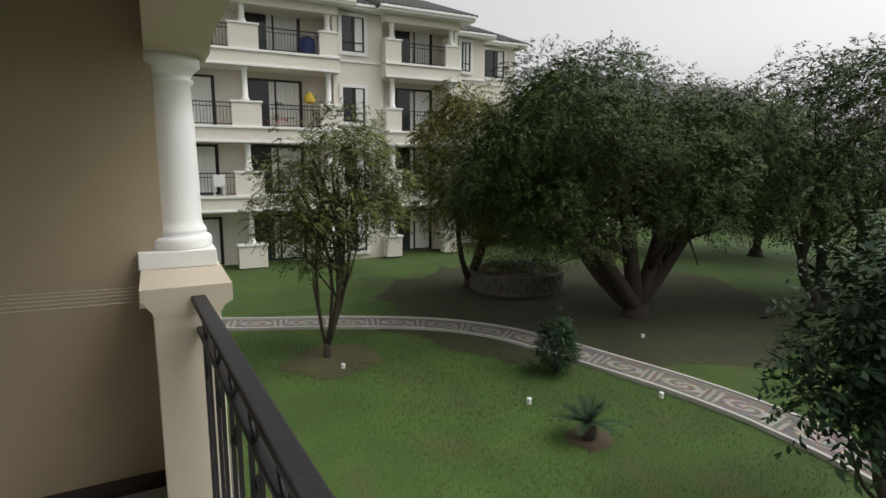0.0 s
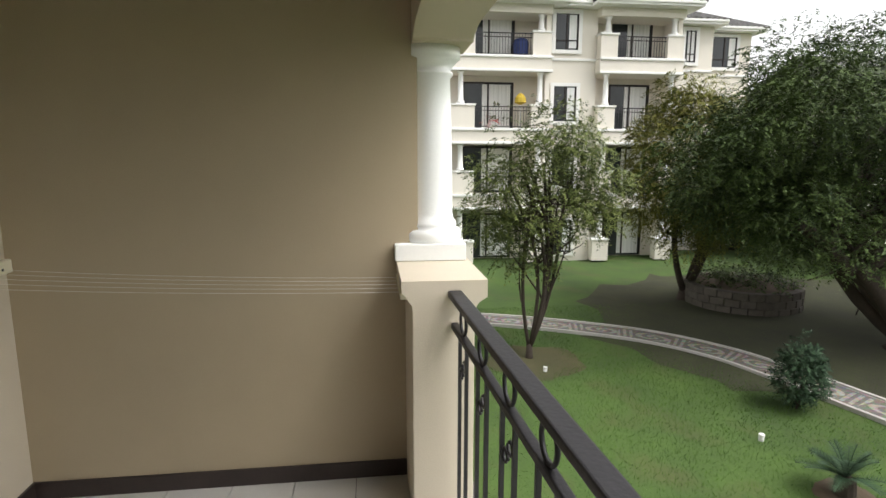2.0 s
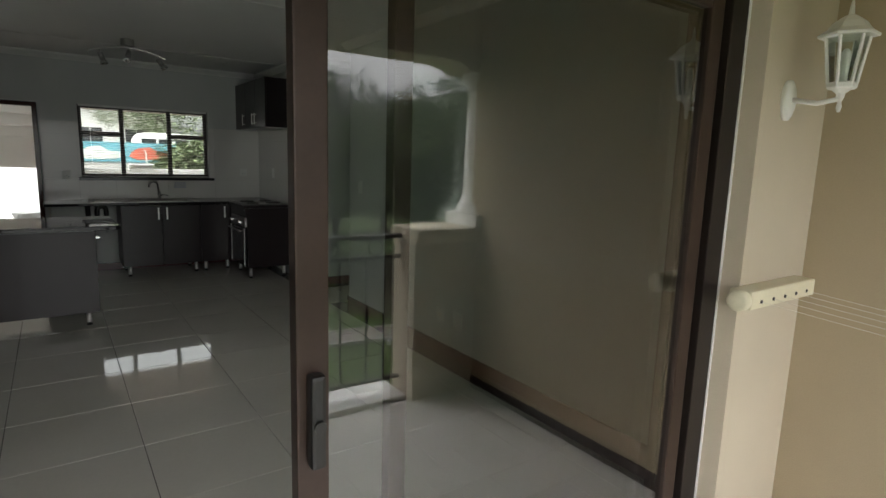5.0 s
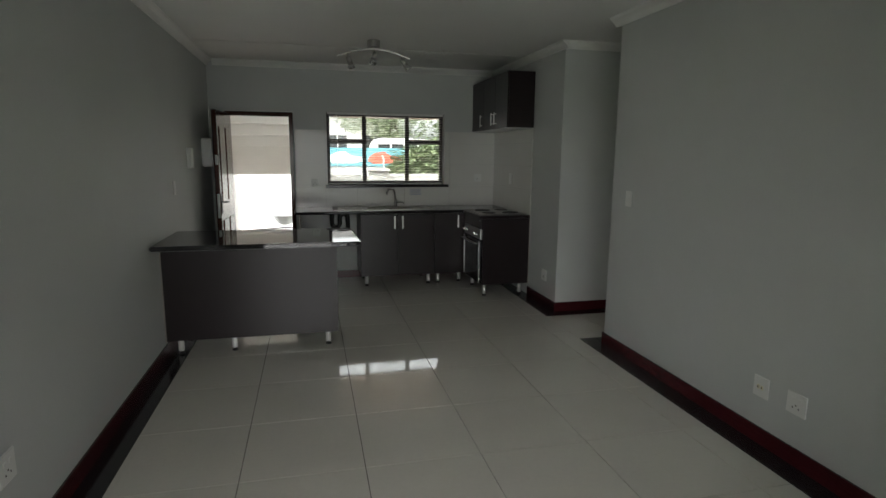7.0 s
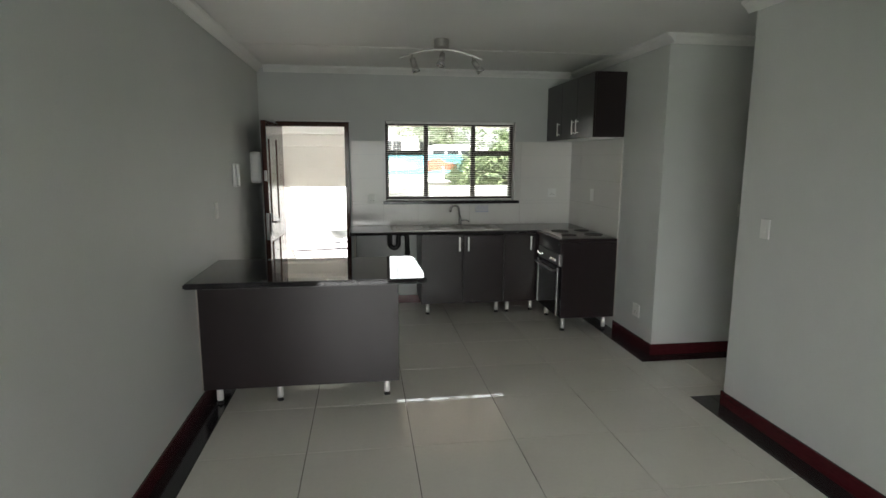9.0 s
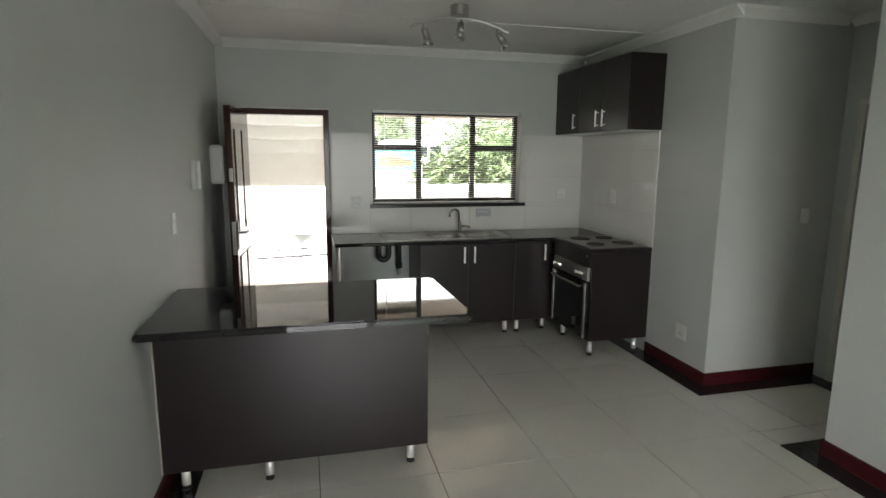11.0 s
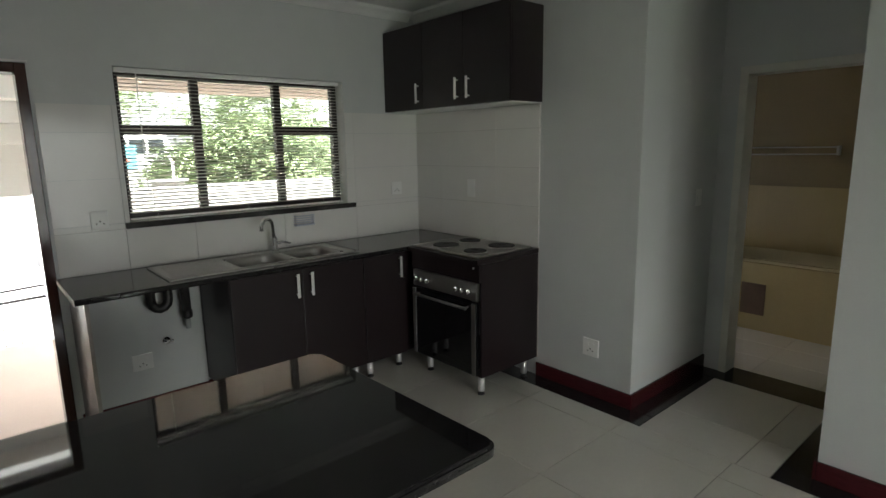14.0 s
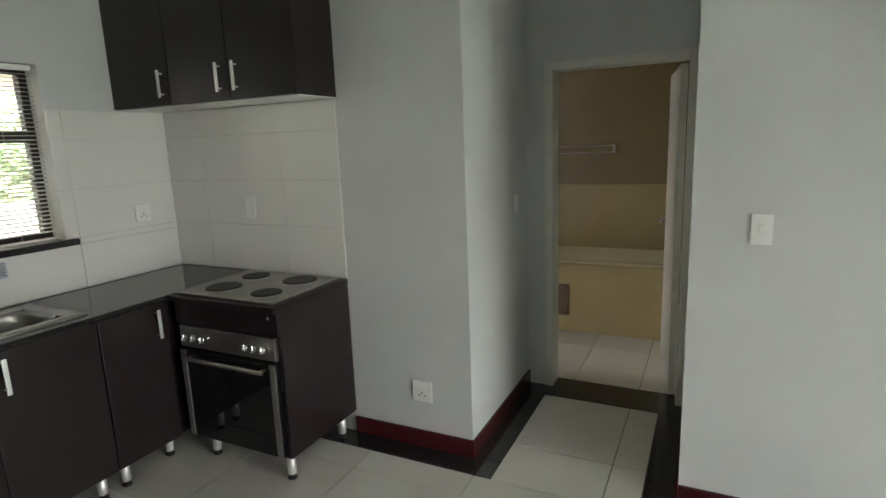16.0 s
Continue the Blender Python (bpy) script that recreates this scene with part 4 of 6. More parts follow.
for x, y, r in ((2.50, 7.93, 0.075), (2.52, 8.24, 0.09), (2.76, 7.94, 0.09), (2.76, 8.25, 0.075)):
    p = part("hotplate", lathe([(r + 0.008, WT + 0.010), (r + 0.008, WT + 0.013), (r, WT + 0.014), (r, WT + 0.020), (r - 0.006, WT + 0.022), (r * 0.3, WT + 0.022), (r * 0.28, WT + 0.019), (0.004, WT + 0.019)], (x, y, 0), 32), M["plate"], hb, smooth=False)
    part("trim_ring", tube([(x + (r + 0.006) * math.cos(a), y + (r + 0.006) * math.sin(a), WT + 0.012) for a in (2 * math.pi * k / 28 for k in range(28))], 0.004, 5, closed=True), M["steel"], p)

# wall cabinet
wc = thing("wall_cabinet", (2.77, 8.4, 1.87), "dark wenge three-door wall cabinet", "wall cabinet")
CY0, CX, CZ0, CZ1 = 7.742, 2.62, 1.87, 2.46
part("carcass", box(CX + 0.02, XR - 0.005, CY0, YB - 0.003, CZ0, CZ1), M["cabinet"], wc)
part("underside", box(CX + 0.022, XR - 0.007, CY0 + 0.002, YB - 0.005, CZ0 - 0.004, CZ0 - 0.0005), M["white_plastic"], wc, "pale underside")
for ya, yb, hy in ((CY0, 8.153, 8.10), (8.157, 8.58, 8.21), (8.584, YB - 0.005, 8.63)):
    d = panel_door(wc, CX, CX + 0.018, ya, yb, CZ0 + 0.001, CZ1)
    bar_handle(d, (CX, hy, 1.91), (CX, hy, 2.05), (-1, 0, 0))

# peninsula
pn = thing("peninsula_unit", (0.1, 6.7, 0), "dark wenge peninsula unit on satin metal legs", "kitchen cabinet")
PX0, PX1, PY0, PY1 = XL + 0.011, 0.735, 6.47, 6.97
part("front_panel", box(PX0, PX1, PY0, PY0 + 0.018, 0.12, 0.872, 0.002), M["cabinet"], pn)
part("carcass", box(PX0 + 0.002, PX1 - 0.002, PY0 + 0.018, PY1, 0.125, 0.872), M["cabinet"], pn)
part("edge_strip", box(PX0 - 0.008, PX0 - 0.0005, PY0 - 0.003, PY0 + 0.02, 0.12, 0.872), M["cabinet_edge"], pn, "pale edge strip at the wall")
for x in (-0.49, -0.09, 0.65):
    leg(pn, x, PY0 + 0.055, 0.122), leg(pn, x, PY1 - 0.06, 0.122)
out = [(XL + 0.004, 6.215)]
for k in range(7):
    a = -math.pi / 2 + math.pi / 2 * k / 6
    out.append((0.91 - 0.04 + 0.04 * math.cos(a), 6.215 + 0.04 + 0.04 * math.sin(a)))
for k in range(7):
    a = math.pi / 2 * k / 6
    out.append((0.89 - 0.05 + 0.05 * math.cos(a), 7.055 - 0.05 + 0.05 * math.sin(a)))
out.append((XL + 0.004, 7.055))
bm = prism(out, "z", 0.873, 0.909)
bmesh.ops.bevel(bm, geom=[e for e in bm.edges if abs(e.verts[0].co.z - e.verts[1].co.z) < 1e-5], offset=0.008, segments=3, affect="EDGES")
ctop = tagged(part("breakfast_counter", bm, M["granite"]), "polished black granite counter with a rounded corner", "worktop")

part("underside_strip", box(XL + 0.006, 0.885, 6.235, 6.25, 0.8695, 0.8728, 0.001), M["grey_plastic"], ctop, "grey strip under the front edge")

# ceiling spot bar
sp = thing("ceiling_spot_bar", (1.17, 7.55, ZC), "brushed steel curved bar with three spotlights, unlit", "ceiling lamp")
part("canopy", lathe([(0.058, ZC - 0.07), (0.062, ZC - 0.066), (0.062, ZC - 0.004), (0.058, ZC - 0.0005)], (1.17, 7.5, 0), 24), M["steel"], sp)
for dy in (-0.008, 0.008):
    part("bar", tube([(1.17 + 0.34 * t, 7.5 + dy, ZC - 0.082 - 0.075 * t * t) for t in (i / 8 - 1 for i in range(17))], 0.006, 6), M["steel"], sp)
for t, dx, dy in ((-0.72, 0.35, 0.3), (0.03, -0.25, -0.55), (0.78, 0.75, -0.1)):
    x, z = 1.17 + 0.34 * t, ZC - 0.084 - 0.075 * t * t
    d = Vector((dx, dy, -1)).normalized()
    p = Vector((x, 7.5, z - 0.03))
    s = part("spot", tube([(x, 7.5, z), p, p + d * 0.005, p + d * 0.075], [0.006, 0.006, 0.023, 0.026], 14), M["steel"], sp, "small steel spotlight", True)
    part("bulb", tube([p + d * 0.07, p + d * 0.09, p + d * 0.12], [0.018, 0.03, 0.036], 14), M["chrome"], s, "halogen reflector bulb", True)

# window
wf = thing("window_1", (1.49, YB + 0.1, WZ0), "dark bronze three-light window with two top vents", "window")
wf["kind"] = "structure"
y0, y1 = YB + 0.10, YB + 0.15
for nm, a in (("frame_jamb", (WX0, WX0 + 0.04, WZ0, WZ1)), ("frame_jamb", (WX1 - 0.04, WX1, WZ0, WZ1)), ("frame_head", (WX0 + 0.04, WX1 - 0.04, WZ1 - 0.045, WZ1)),
              ("frame_sill", (WX0 + 0.04, WX1 - 0.04, WZ0, WZ0 + 0.04)), ("mullion", (1.20, 1.25, WZ0 + 0.04, WZ1 - 0.045)), ("mullion", (1.75, 1.80, WZ0 + 0.04, WZ1 - 0.045)),
              ("transom", (WX0 + 0.04, 1.20, 1.70, 1.755)), ("transom", (1.80, WX1 - 0.04, 1.70, 1.755))):
    part(nm, box(a[0], a[1], y0, y1, a[2], a[3], 0.004), M["dark_frame"], wf)
for a in ((WX0 + 0.04, 1.20, WZ0 + 0.04, 1.70), (WX0 + 0.04, 1.20, 1.755, WZ1 - 0.045), (1.25, 1.75, WZ0 + 0.04, WZ1 - 0.045), (1.80, WX1 - 0.04, WZ0 + 0.04, 1.70), (1.80, WX1 - 0.04, 1.755, WZ1 - 0.045)):
    pane(box(a[0], a[1], y0 + 0.022, y0 + 0.028, a[2], a[3]), M["clear"], wf, "clear glass pane")
tagged(part("window_sill", box(WX0 - 0.03, WX1 + 0.055, YB - 0.035, YB + 0.098, WZ0 - 0.035, WZ0 - 0.0005, 0.005), M["black_tile"]), "black tiled window sill", "window sill", kind="structure")
bl = thing("venetian_blind", (1.49, YB + 0.05, WZ1), "white venetian blind with open tilted slats", "blind")
part("headrail", box(WX0 + 0.012, WX1 - 0.012, YB + 0.03, YB + 0.06, WZ1 - 0.028, WZ1 - 0.002, 0.003), M["white_plastic"], bl, "white headrail")
z = WZ1 - 0.045
while z > WZ0 + 0.03:
    part("slat", prism([(YB + 0.034, z - 0.0032), (YB + 0.045, z + 0.001), (YB + 0.057, z + 0.0024), (YB + 0.057, z + 0.0032), (YB + 0.045, z + 0.0018), (YB + 0.034, z - 0.0024)], "x", WX0 + 0.015, WX1 - 0.015), M["blind"], bl)
    z -= 0.0215
part("bottom_rail", box(WX0 + 0.015, WX1 - 0.015, YB + 0.036, YB + 0.056, WZ0 + 0.008, WZ0 + 0.018, 0.002), M["white_plastic"], bl)
for x in (0.92, 1.49, 2.06):
    part("cord", tube([(x, YB + 0.033, WZ0 + 0.015), (x, YB + 0.033, WZ1 - 0.02)], 0.0009, 4), M["cord"], bl)
part("wand", tube([(0.88, YB + 0.025, 1.35), (0.88, YB + 0.025, WZ1 - 0.025)], 0.003, 6), M["white_plastic"], bl)

# front door
fd = thing("door_frame_front", (0.0, YB + 0.05, 0), "dark mahogany front door frame", "door frame")
fd["kind"] = "structure"
part("jamb", box(EX0, EX0 + 0.05, YB - 0.012, YB + 0.12, 0, EZ, 0.004), M["door_wood"], fd)
part("jamb", box(EX1 - 0.05, EX1, YB - 0.012, YB + 0.12, 0, EZ, 0.004), M["door_wood"], fd)
part("head", box(EX0 + 0.05, EX1 - 0.05, YB - 0.012, YB + 0.12, EZ - 0.05, EZ, 0.004), M["door_wood"], fd)
part("plaster_bead", box(EX0 - 0.01, EX1 + 0.01, YB - 0.010, YB - 0.001, EZ + 0.001, EZ + 0.014, 0.002), M["cornice"], fd, "pale plaster bead")
fdoor = thing("front_door", (EX0 + 0.05, YB - 0.02, 0), "dark mahogany front door standing open into the room", "door")
leaf = part("leaf", box(-0.03, 0.02, -0.76, 0.0, 0.012, 2.02, 0.004), M["door_wood"])
for y0_, y1_, z0_, z1_ in ((-0.66, -0.42, 0.2, 0.85), (-0.34, -0.10, 0.2, 0.85), (-0.66, -0.42, 1.05, 1.85), (-0.34, -0.10, 1.05, 1.85)):
    b = box(0.02, 0.028, y0_, y1_, z0_, z1_, 0.003)
    pn2 = part("raised_panel", b, M["door_wood"], leaf)
lock = part("lock_plate", box(0.0205, 0.026, -0.73, -0.69, 0.92, 1.14, 0.003), M["black_plastic"], leaf)
part("edge_lock", box(-0.014, 0.014, -0.764, -0.7605, 0.88, 1.14, 0.001), M["steel"], leaf)
part("lever", tube([(0.022, -0.71, 1.05), (0.075, -0.71, 1.05), (0.08, -0.62, 1.05)], 0.009, 8), M["black_plastic"], leaf)
part("edge_plate", box(-0.014, 0.014, -0.764, -0.7605, 1.45, 1.55, 0.001), M["steel"], leaf)
leaf.parent = fdoor
fdoor.matrix_basis = pose(EX0 + 0.052, YB - 0.03, 0, 0, 0, -3.5)

# ---- kitchen wall tiles and floor tiles ----
def tile_wall(owner, place, u_cuts, v_cuts, holes=()):
    for u0, u1 in zip(u_cuts, u_cuts[1:]):
        for v0, v1 in zip(v_cuts, v_cuts[1:]):
            if any(u0 >= h[0] - 0.01 and u1 <= h[1] + 0.01 and v0 >= h[2] - 0.01 and v1 <= h[3] + 0.01 for h in holes):
                continue
            part("tile", place(u0 + 0.0012, u1 - 0.0012, v0 + 0.0012, v1 - 0.0012), M["wall_tile"], owner)


rows = [WT + 0.002, 1.155, 1.19, 1.45, 1.71, 1.862]
own = structure("tile_bed_back", box(EX1 + 0.02, XR - 0.0005, YB - 0.003, YB - 0.0002, WT + 0.001, 1.155), M["wall_grout"], "pale grout bed behind the tiles")
tile_wall(own, lambda a, b, c, d: box(a, b, YB - 0.009, YB - 0.002, c, d), [0.375, 0.728, 1.12, 1.72, 2.315, XR - 0.009], rows[:2])
tile_wall(own, lambda a, b, c, d: box(a, b, YB - 0.009, YB - 0.002, c, d), [0.375, 0.728, WX0 - 0.001], rows[2:], [(0.728, 3, 1.1, 1.19)])
tile_wall(own, lambda a, b, c, d: box(a, b, YB - 0.009, YB - 0.002, c, d), [0.375, 0.728], rows[1:3])
tile_wall(own, lambda a, b, c, d: box(a, b, YB - 0.009, YB - 0.002, c, d), [2.317, XR - 0.009], rows[1:3])
tile_wall(own, lambda a, b, c, d: box(a, b, YB - 0.009, YB - 0.002, c, d), [WX1 + 0.001, 2.317, XR - 0.009], rows[2:])
own = structure("tile_bed_right", box(XR - 0.003, XR - 0.0002, 7.755, YB - 0.004, WT + 0.001, 1.862), M["wall_grout"], "pale grout bed behind the tiles")
tile_wall(own, lambda a, b, c, d: box(XR - 0.009, XR - 0.002, a, b, c, d), [7.755, 8.15, 8.75, YB - 0.0095], [WT + 0.002, 1.19, 1.45, 1.71, 1.862])

floor = structure("floor", box(XL + 0.01, XR - 0.01, YI + 0.01, YI + 0.03, -0.011, -0.0095), M["grout"], "cream polished porcelain tile floor with a black border")
P, PY, TX_0, TY_0 = 0.6127, 0.597, 0.772, 6.97
BW = 0.15


def floor_tile(x0, x1, y0, y1, mat="tile", nm="tile"):
    if x1 - x0 > 0.02 and y1 - y0 > 0.02:
        part(nm, box(x0 + 0.0024, x1 - 0.0024, y0 + 0.0024, y1 - 0.0024, -0.012, 0.0, 0.0008), M[mat], floor)


ix = [TX_0 + P * k for k in range(-3, 5)]
iy = [TY_0 + PY * k for k in range(-9, 5)]
for xa in ix:
    for ya in iy:
        x0, x1, y0, y1 = max(xa, XL + BW), min(xa + P, XR - BW), max(ya, YI - 0.04), min(ya + PY, YB)
        floor_tile(x0, x1, y0, y1)
for a in ((XL, XL + BW, YI - 0.04, 4.0), (XL, XL + BW, 4.0, 6.5), (XL, XL + BW, 6.5, YB), (XR - BW, XR, YI - 0.04, 4.1), (XR - BW, XR, 4.1, YC + BW),
          (XR - BW, XR, YP - BW, 7.6), (XR - BW, XR, 7.6, YB), (XR, XB - BW, YP - BW, YP), (XR, XB - BW, YC, YC + BW), (XB - BW, XB + 0.14, YC, YP)):
    floor_tile(*a, mat="black_tile", nm="border_tile")
for xa, xb in ((XR - BW, 3.13), (3.13, XB - BW)):
    for ya, yb in ((YC + BW, 6.36), (6.36, YP - BW)):
        floor_tile(xa, xb, ya, yb)
for k in range(5):
    for j in range(7):
        floor_tile(XB + 0.14 + 0.33 * k, min(XB + 0.14 + 0.33 * (k + 1), 5.7), 5.5 + 0.42 * j, min(5.5 + 0.42 * (j + 1), 8.4))
floor_tile(DX0, DX1, YD + 0.19, YI - 0.04, "black_tile", "border_tile")
bfloor = structure("floor_balcony", box(BX0, BX1, -0.04, -0.02, -0.011, -0.0095), M["grout"], "pale tiled balcony floor")
for k in range(16):
    for j in range(7):
        x1_, y1_ = BX1 - 0.3 * k, YD - 0.3 * j
        x0_, y0_ = max(x1_ - 0.3, BX0), max(y1_ - 0.3, -0.05)
        if x1_ - x0_ > 0.02 and y1_ - y0_ > 0.02:
            part("tile", box(x0_ + 0.002, x1_ - 0.002, y0_ + 0.002, y1_ - 0.002, -0.012, 0.0, 0.001), M["balcony_tile"], bfloor)
floor_tile(DX0, DX1, YD, YD + 0.07, "balcony_tile")

# ---- outside the front door ----
structure("landing", box(-3.0, 6.5, YB + 0.22, 11.2, -0.3, -0.01), M["pink"], "pale pinkish paved landing")
structure("front_ground", box(-30, 40, 11.2, 120, -1.2, -0.8), M["concrete"], "pale paved forecourt")
structure("stair_side_wall", box(-0.95, -0.72, YB + 0.22, 12.6, -0.8, 4.2), M["white_paint"], "white painted stairwell wall")
sof = [(9.9, 2.62)]
zz, yy = 2.30, 9.9
for k in range(8):
    sof += [(yy, zz), (yy + 0.27, zz)]
    zz, yy = zz - 0.155, yy + 0.27
sof += [(yy, zz + 0.155), (yy, zz + 0.5), (9.9, 3.1)]
structure("stair_soffit", prism(sof, "x", -0.72, 0.75), M["white_paint"], "white stepped underside of the upper stair flight")
structure("eave_soffit", box(0.87, 7.0, YB + 0.22, 11.0, 2.13, 2.3), M["pink"], "pale pinkish eave over the landing")
hr = thing("stair_handrail", (-0.66, 10.6, 0.7), "white painted tubular stair handrail", "handrail")
part("rail", tube([(-0.64, 10.2, 0.86), (-0.64, 12.4, -0.1)], 0.02, 8), M["white_paint"], hr)
part("bracket", tube([(-0.72, 10.25, 0.80), (-0.64, 10.25, 0.83)], 0.012, 6), M["white_paint"], hr)
part("bracket", tube([(-0.72, 12.2, -0.02), (-0.64, 12.2, -0.01)], 0.012, 6), M["white_paint"], hr)
fr = thing("landing_railing", (0.2, 12.3, -0.8), "black two-bar railing with thin white balusters", "railing")
part("bar", tube([(-0.7, 12.3, 0.21), (0.62, 12.3, 0.27)], 0.012, 6), M["iron"], fr)
part("bar", tube([(-0.7, 12.3, 0.11), (0.62, 12.3, 0.15)], 0.016, 6), M["iron"], fr)
for k in range(10):
    x = -0.62 + 0.13 * k
    part("baluster", tube([(x, 12.3, -0.8), (x, 12.3, 0.12)], 0.008, 5), M["white_paint"], fr)
grill = thing("kettle_barbecue", (0.0, 12.9, -0.8), "grey half-round barbecue on a grey three-legged stand", "barbecue")
part("bowl", lathe([(0.02, 0.22), (0.13, 0.25), (0.2, 0.34), (0.22, 0.40), (0.225, 0.41), (0.21, 0.41)], (0.05, 12.9, 0), 24), M["grey_plastic"], grill, smooth=True)
for dx, dy in ((0.12, 0.1), (-0.12, 0.1), (0, -0.14)):
    part("leg", tube([(0.05 + dx * 0.4, 12.9 + dy * 0.4, 0.24), (0.05 + dx * 0.6, 12.9 + dy * 0.6, -0.8)], 0.012, 6), M["grey_plastic"], grill)
tagged(part("porch_lamp", lathe([(0.03, 0.88), (0.06, 0.92), (0.07, 1.0), (0.05, 1.08), (0.02, 1.10)], (0.62, 12.0, 0), 14), M["white_plastic"]), "small white and black porch lamp on a wall", "wall lamp")
structure("porch_wall", box(0.66, 0.86, 11.3, 12.6, -0.8, 2.6), M["white_paint"], "white painted porch wall")
par = structure("parapet_wall", box(0.86, 14, 12.0, 12.2, -0.8, 1.21), M["white_paint"], "white painted boundary parapet")
for x in (1.75, 4.25, 6.8, 9.4):
    b = structure("parapet_pier", box(x - 0.17, x + 0.17, 11.95, 12.25, -0.8, 1.27), M["white_paint"], "white parapet pier with a flat cap")
    part("cap", box(x - 0.2, x + 0.2, 11.92, 12.28, 1.271, 1.30, 0.006), M["white_paint"], b)
for x in (1.85, 4.3):
    po = thing("fence_post", (x, 12.1, 1.30), "thin pale metal post with a bent top on the parapet", "post", "fence posts")
    part("pole", tube([(x, 12.1, 1.301), (x, 12.1, 1.48), (x - 0.03, 12.1, 1.55)], 0.014, 6), M["white_paint"], po)
structure("yard_wall", box(-6, 0.66, 14.4, 14.6, -0.8, 2.2), M["white_paint"], "white painted yard wall")
structure("road", box(-30, 40, 20, 28, -0.8, -0.78), M["asphalt"], "grey asphalt road")
mw = structure("mural_wall", box(1.2, 5.2, 29.0, 29.3, 1.0, 1.86), M["mural"], "turquoise boundary wall painted with cars")
structure("street_wall", box(-12, 14, 29.05, 29.35, -0.8, 0.995), M["concrete"], "pale street wall")
for k in range(2):
    x = 1.35 + 1.9 * k
    o = [(x, 1.25), (x + 0.3, 1.12), (x + 1.4, 1.14), (x + 1.7, 1.25), (x + 1.55, 1.45), (x + 1.1, 1.5), (x + 0.85, 1.68), (x + 0.4, 1.64), (x + 0.1, 1.46)]
    part("painted_car", prism(o, "y", 28.985, 28.998), M["mural_red" if k % 2 else "mural_white"], mw, "painted car shape")
van = thing("white_van", (3.2, 33, -0.8), "white minibus parked behind the painted wall", "van")
o = [(1.6, 0.2), (5.4, 0.2), (5.5, 1.5), (5.0, 2.55), (4.6, 2.72), (2.0, 2.72), (1.7, 2.5), (1.55, 1.4)]
bm = prism(o, "y", 32.2, 34.0)
bmesh.ops.bevel(bm, geom=bm.edges[:], offset=0.06, segments=2, affect="EDGES")
part("body", bm, M["white_paint"], van)
for k in range(4):
    part("window", box(1.95 + 0.75 * k, 2.58 + 0.75 * k, 32.17, 32.196, 1.85, 2.42, 0.01), M["far_glass"], van)
for x in (2.3, 4.7):
    part("wheel", lathe([(0.2, 0), (0.36, 0.02), (0.36, 0.2), (0.2, 0.22)], (x, 32.1, -0.42), 20, axis="y"), M["rubber"], van)
van.matrix_basis = Matrix.Translation((2.2, 0, -0.3)) @ van.matrix_basis
hs = thing("neighbour_house", (2, 42, -0.8), "far neighbouring house with a grey tiled roof and white gable", "house")
part("wall", box(-2, 6.5, 40, 46, -0.8, 4.2), M["facade_white"], hs)
part("roof", prism([(39.4, 4.2), (46.6, 4.2), (43, 6.4)], "x", -2.5, 7.0), M["roof_tile"], hs)
for x in (0, 2.4, 4.8):
    w = part("window", box(x - 0.6, x + 0.6, 39.95, 39.998, 1.2, 2.8), M["far_glass"], hs)
    part("frame", box(x - 0.03, x + 0.03, 39.92, 39.949, 1.2, 2.8), M["facade_white"], w)

# ---- garden ----
gm = bmesh.new()
bmesh.ops.create_grid(gm, x_segments=120, y_segments=120, size=1)
for v in gm.verts:
    u = math.copysign(abs(v.co.x) ** 2.2, v.co.x), math.copysign(abs(v.co.y) ** 2.2, v.co.y)
    x, y = 12 + u[0] * 420, -8 + u[1] * 420
    near = math.exp(-((x - 11) ** 2 + (y + 8) ** 2) / 900)
    v.co = Vector((x, y, ZG + near * 0.05 * noise.noise((x * 0.35, y * 0.35, 0))))
for f in [f for f in gm.faces if f.calc_center_median().y > 10.5]:
    gm.faces.remove(f)
structure("ground", gm, GRASS, "green mown lawn with worn brown patches", True)
structure("building_base", box(-2.2, 6.3, -0.25, 9.28, ZG - 0.2, -0.30), M["beige"], "beige rendered storey below")
structure("ground_front", box(-60, 60, 9.28, 11.2, ZG - 0.2, -0.8), M["concrete"], "concrete under the landing")

# mosaic path along a smooth line
ctrl = [(20.5, 4.0), (18.4, 1.4), (17.0, -0.4), (16.0, -2.3), (15.05, -4.6), (13.75, -6.85), (12.3, -8.15), (10.8, -8.8), (9.1, -9.3), (7.6, -9.7), (6.4, -9.9), (5.3, -9.95), (3.6, -9.8), (1.5, -9.3), (-2.0, -8.9), (-6, -9.5)]


def spline(pts, per=12):
    out = []
    for i in range(1, len(pts) - 2):
        p0, p1, p2, p3 = (Vector(p) for p in pts[i - 1:i + 3])
        for k in range(per):
            t = k / per
            out.append(0.5 * (2 * p1 + (p2 - p0) * t + (2 * p0 - 5 * p1 + 4 * p2 - p3) * t * t + (3 * p1 - p0 - 3 * p2 + p3) * t ** 3))
    return out


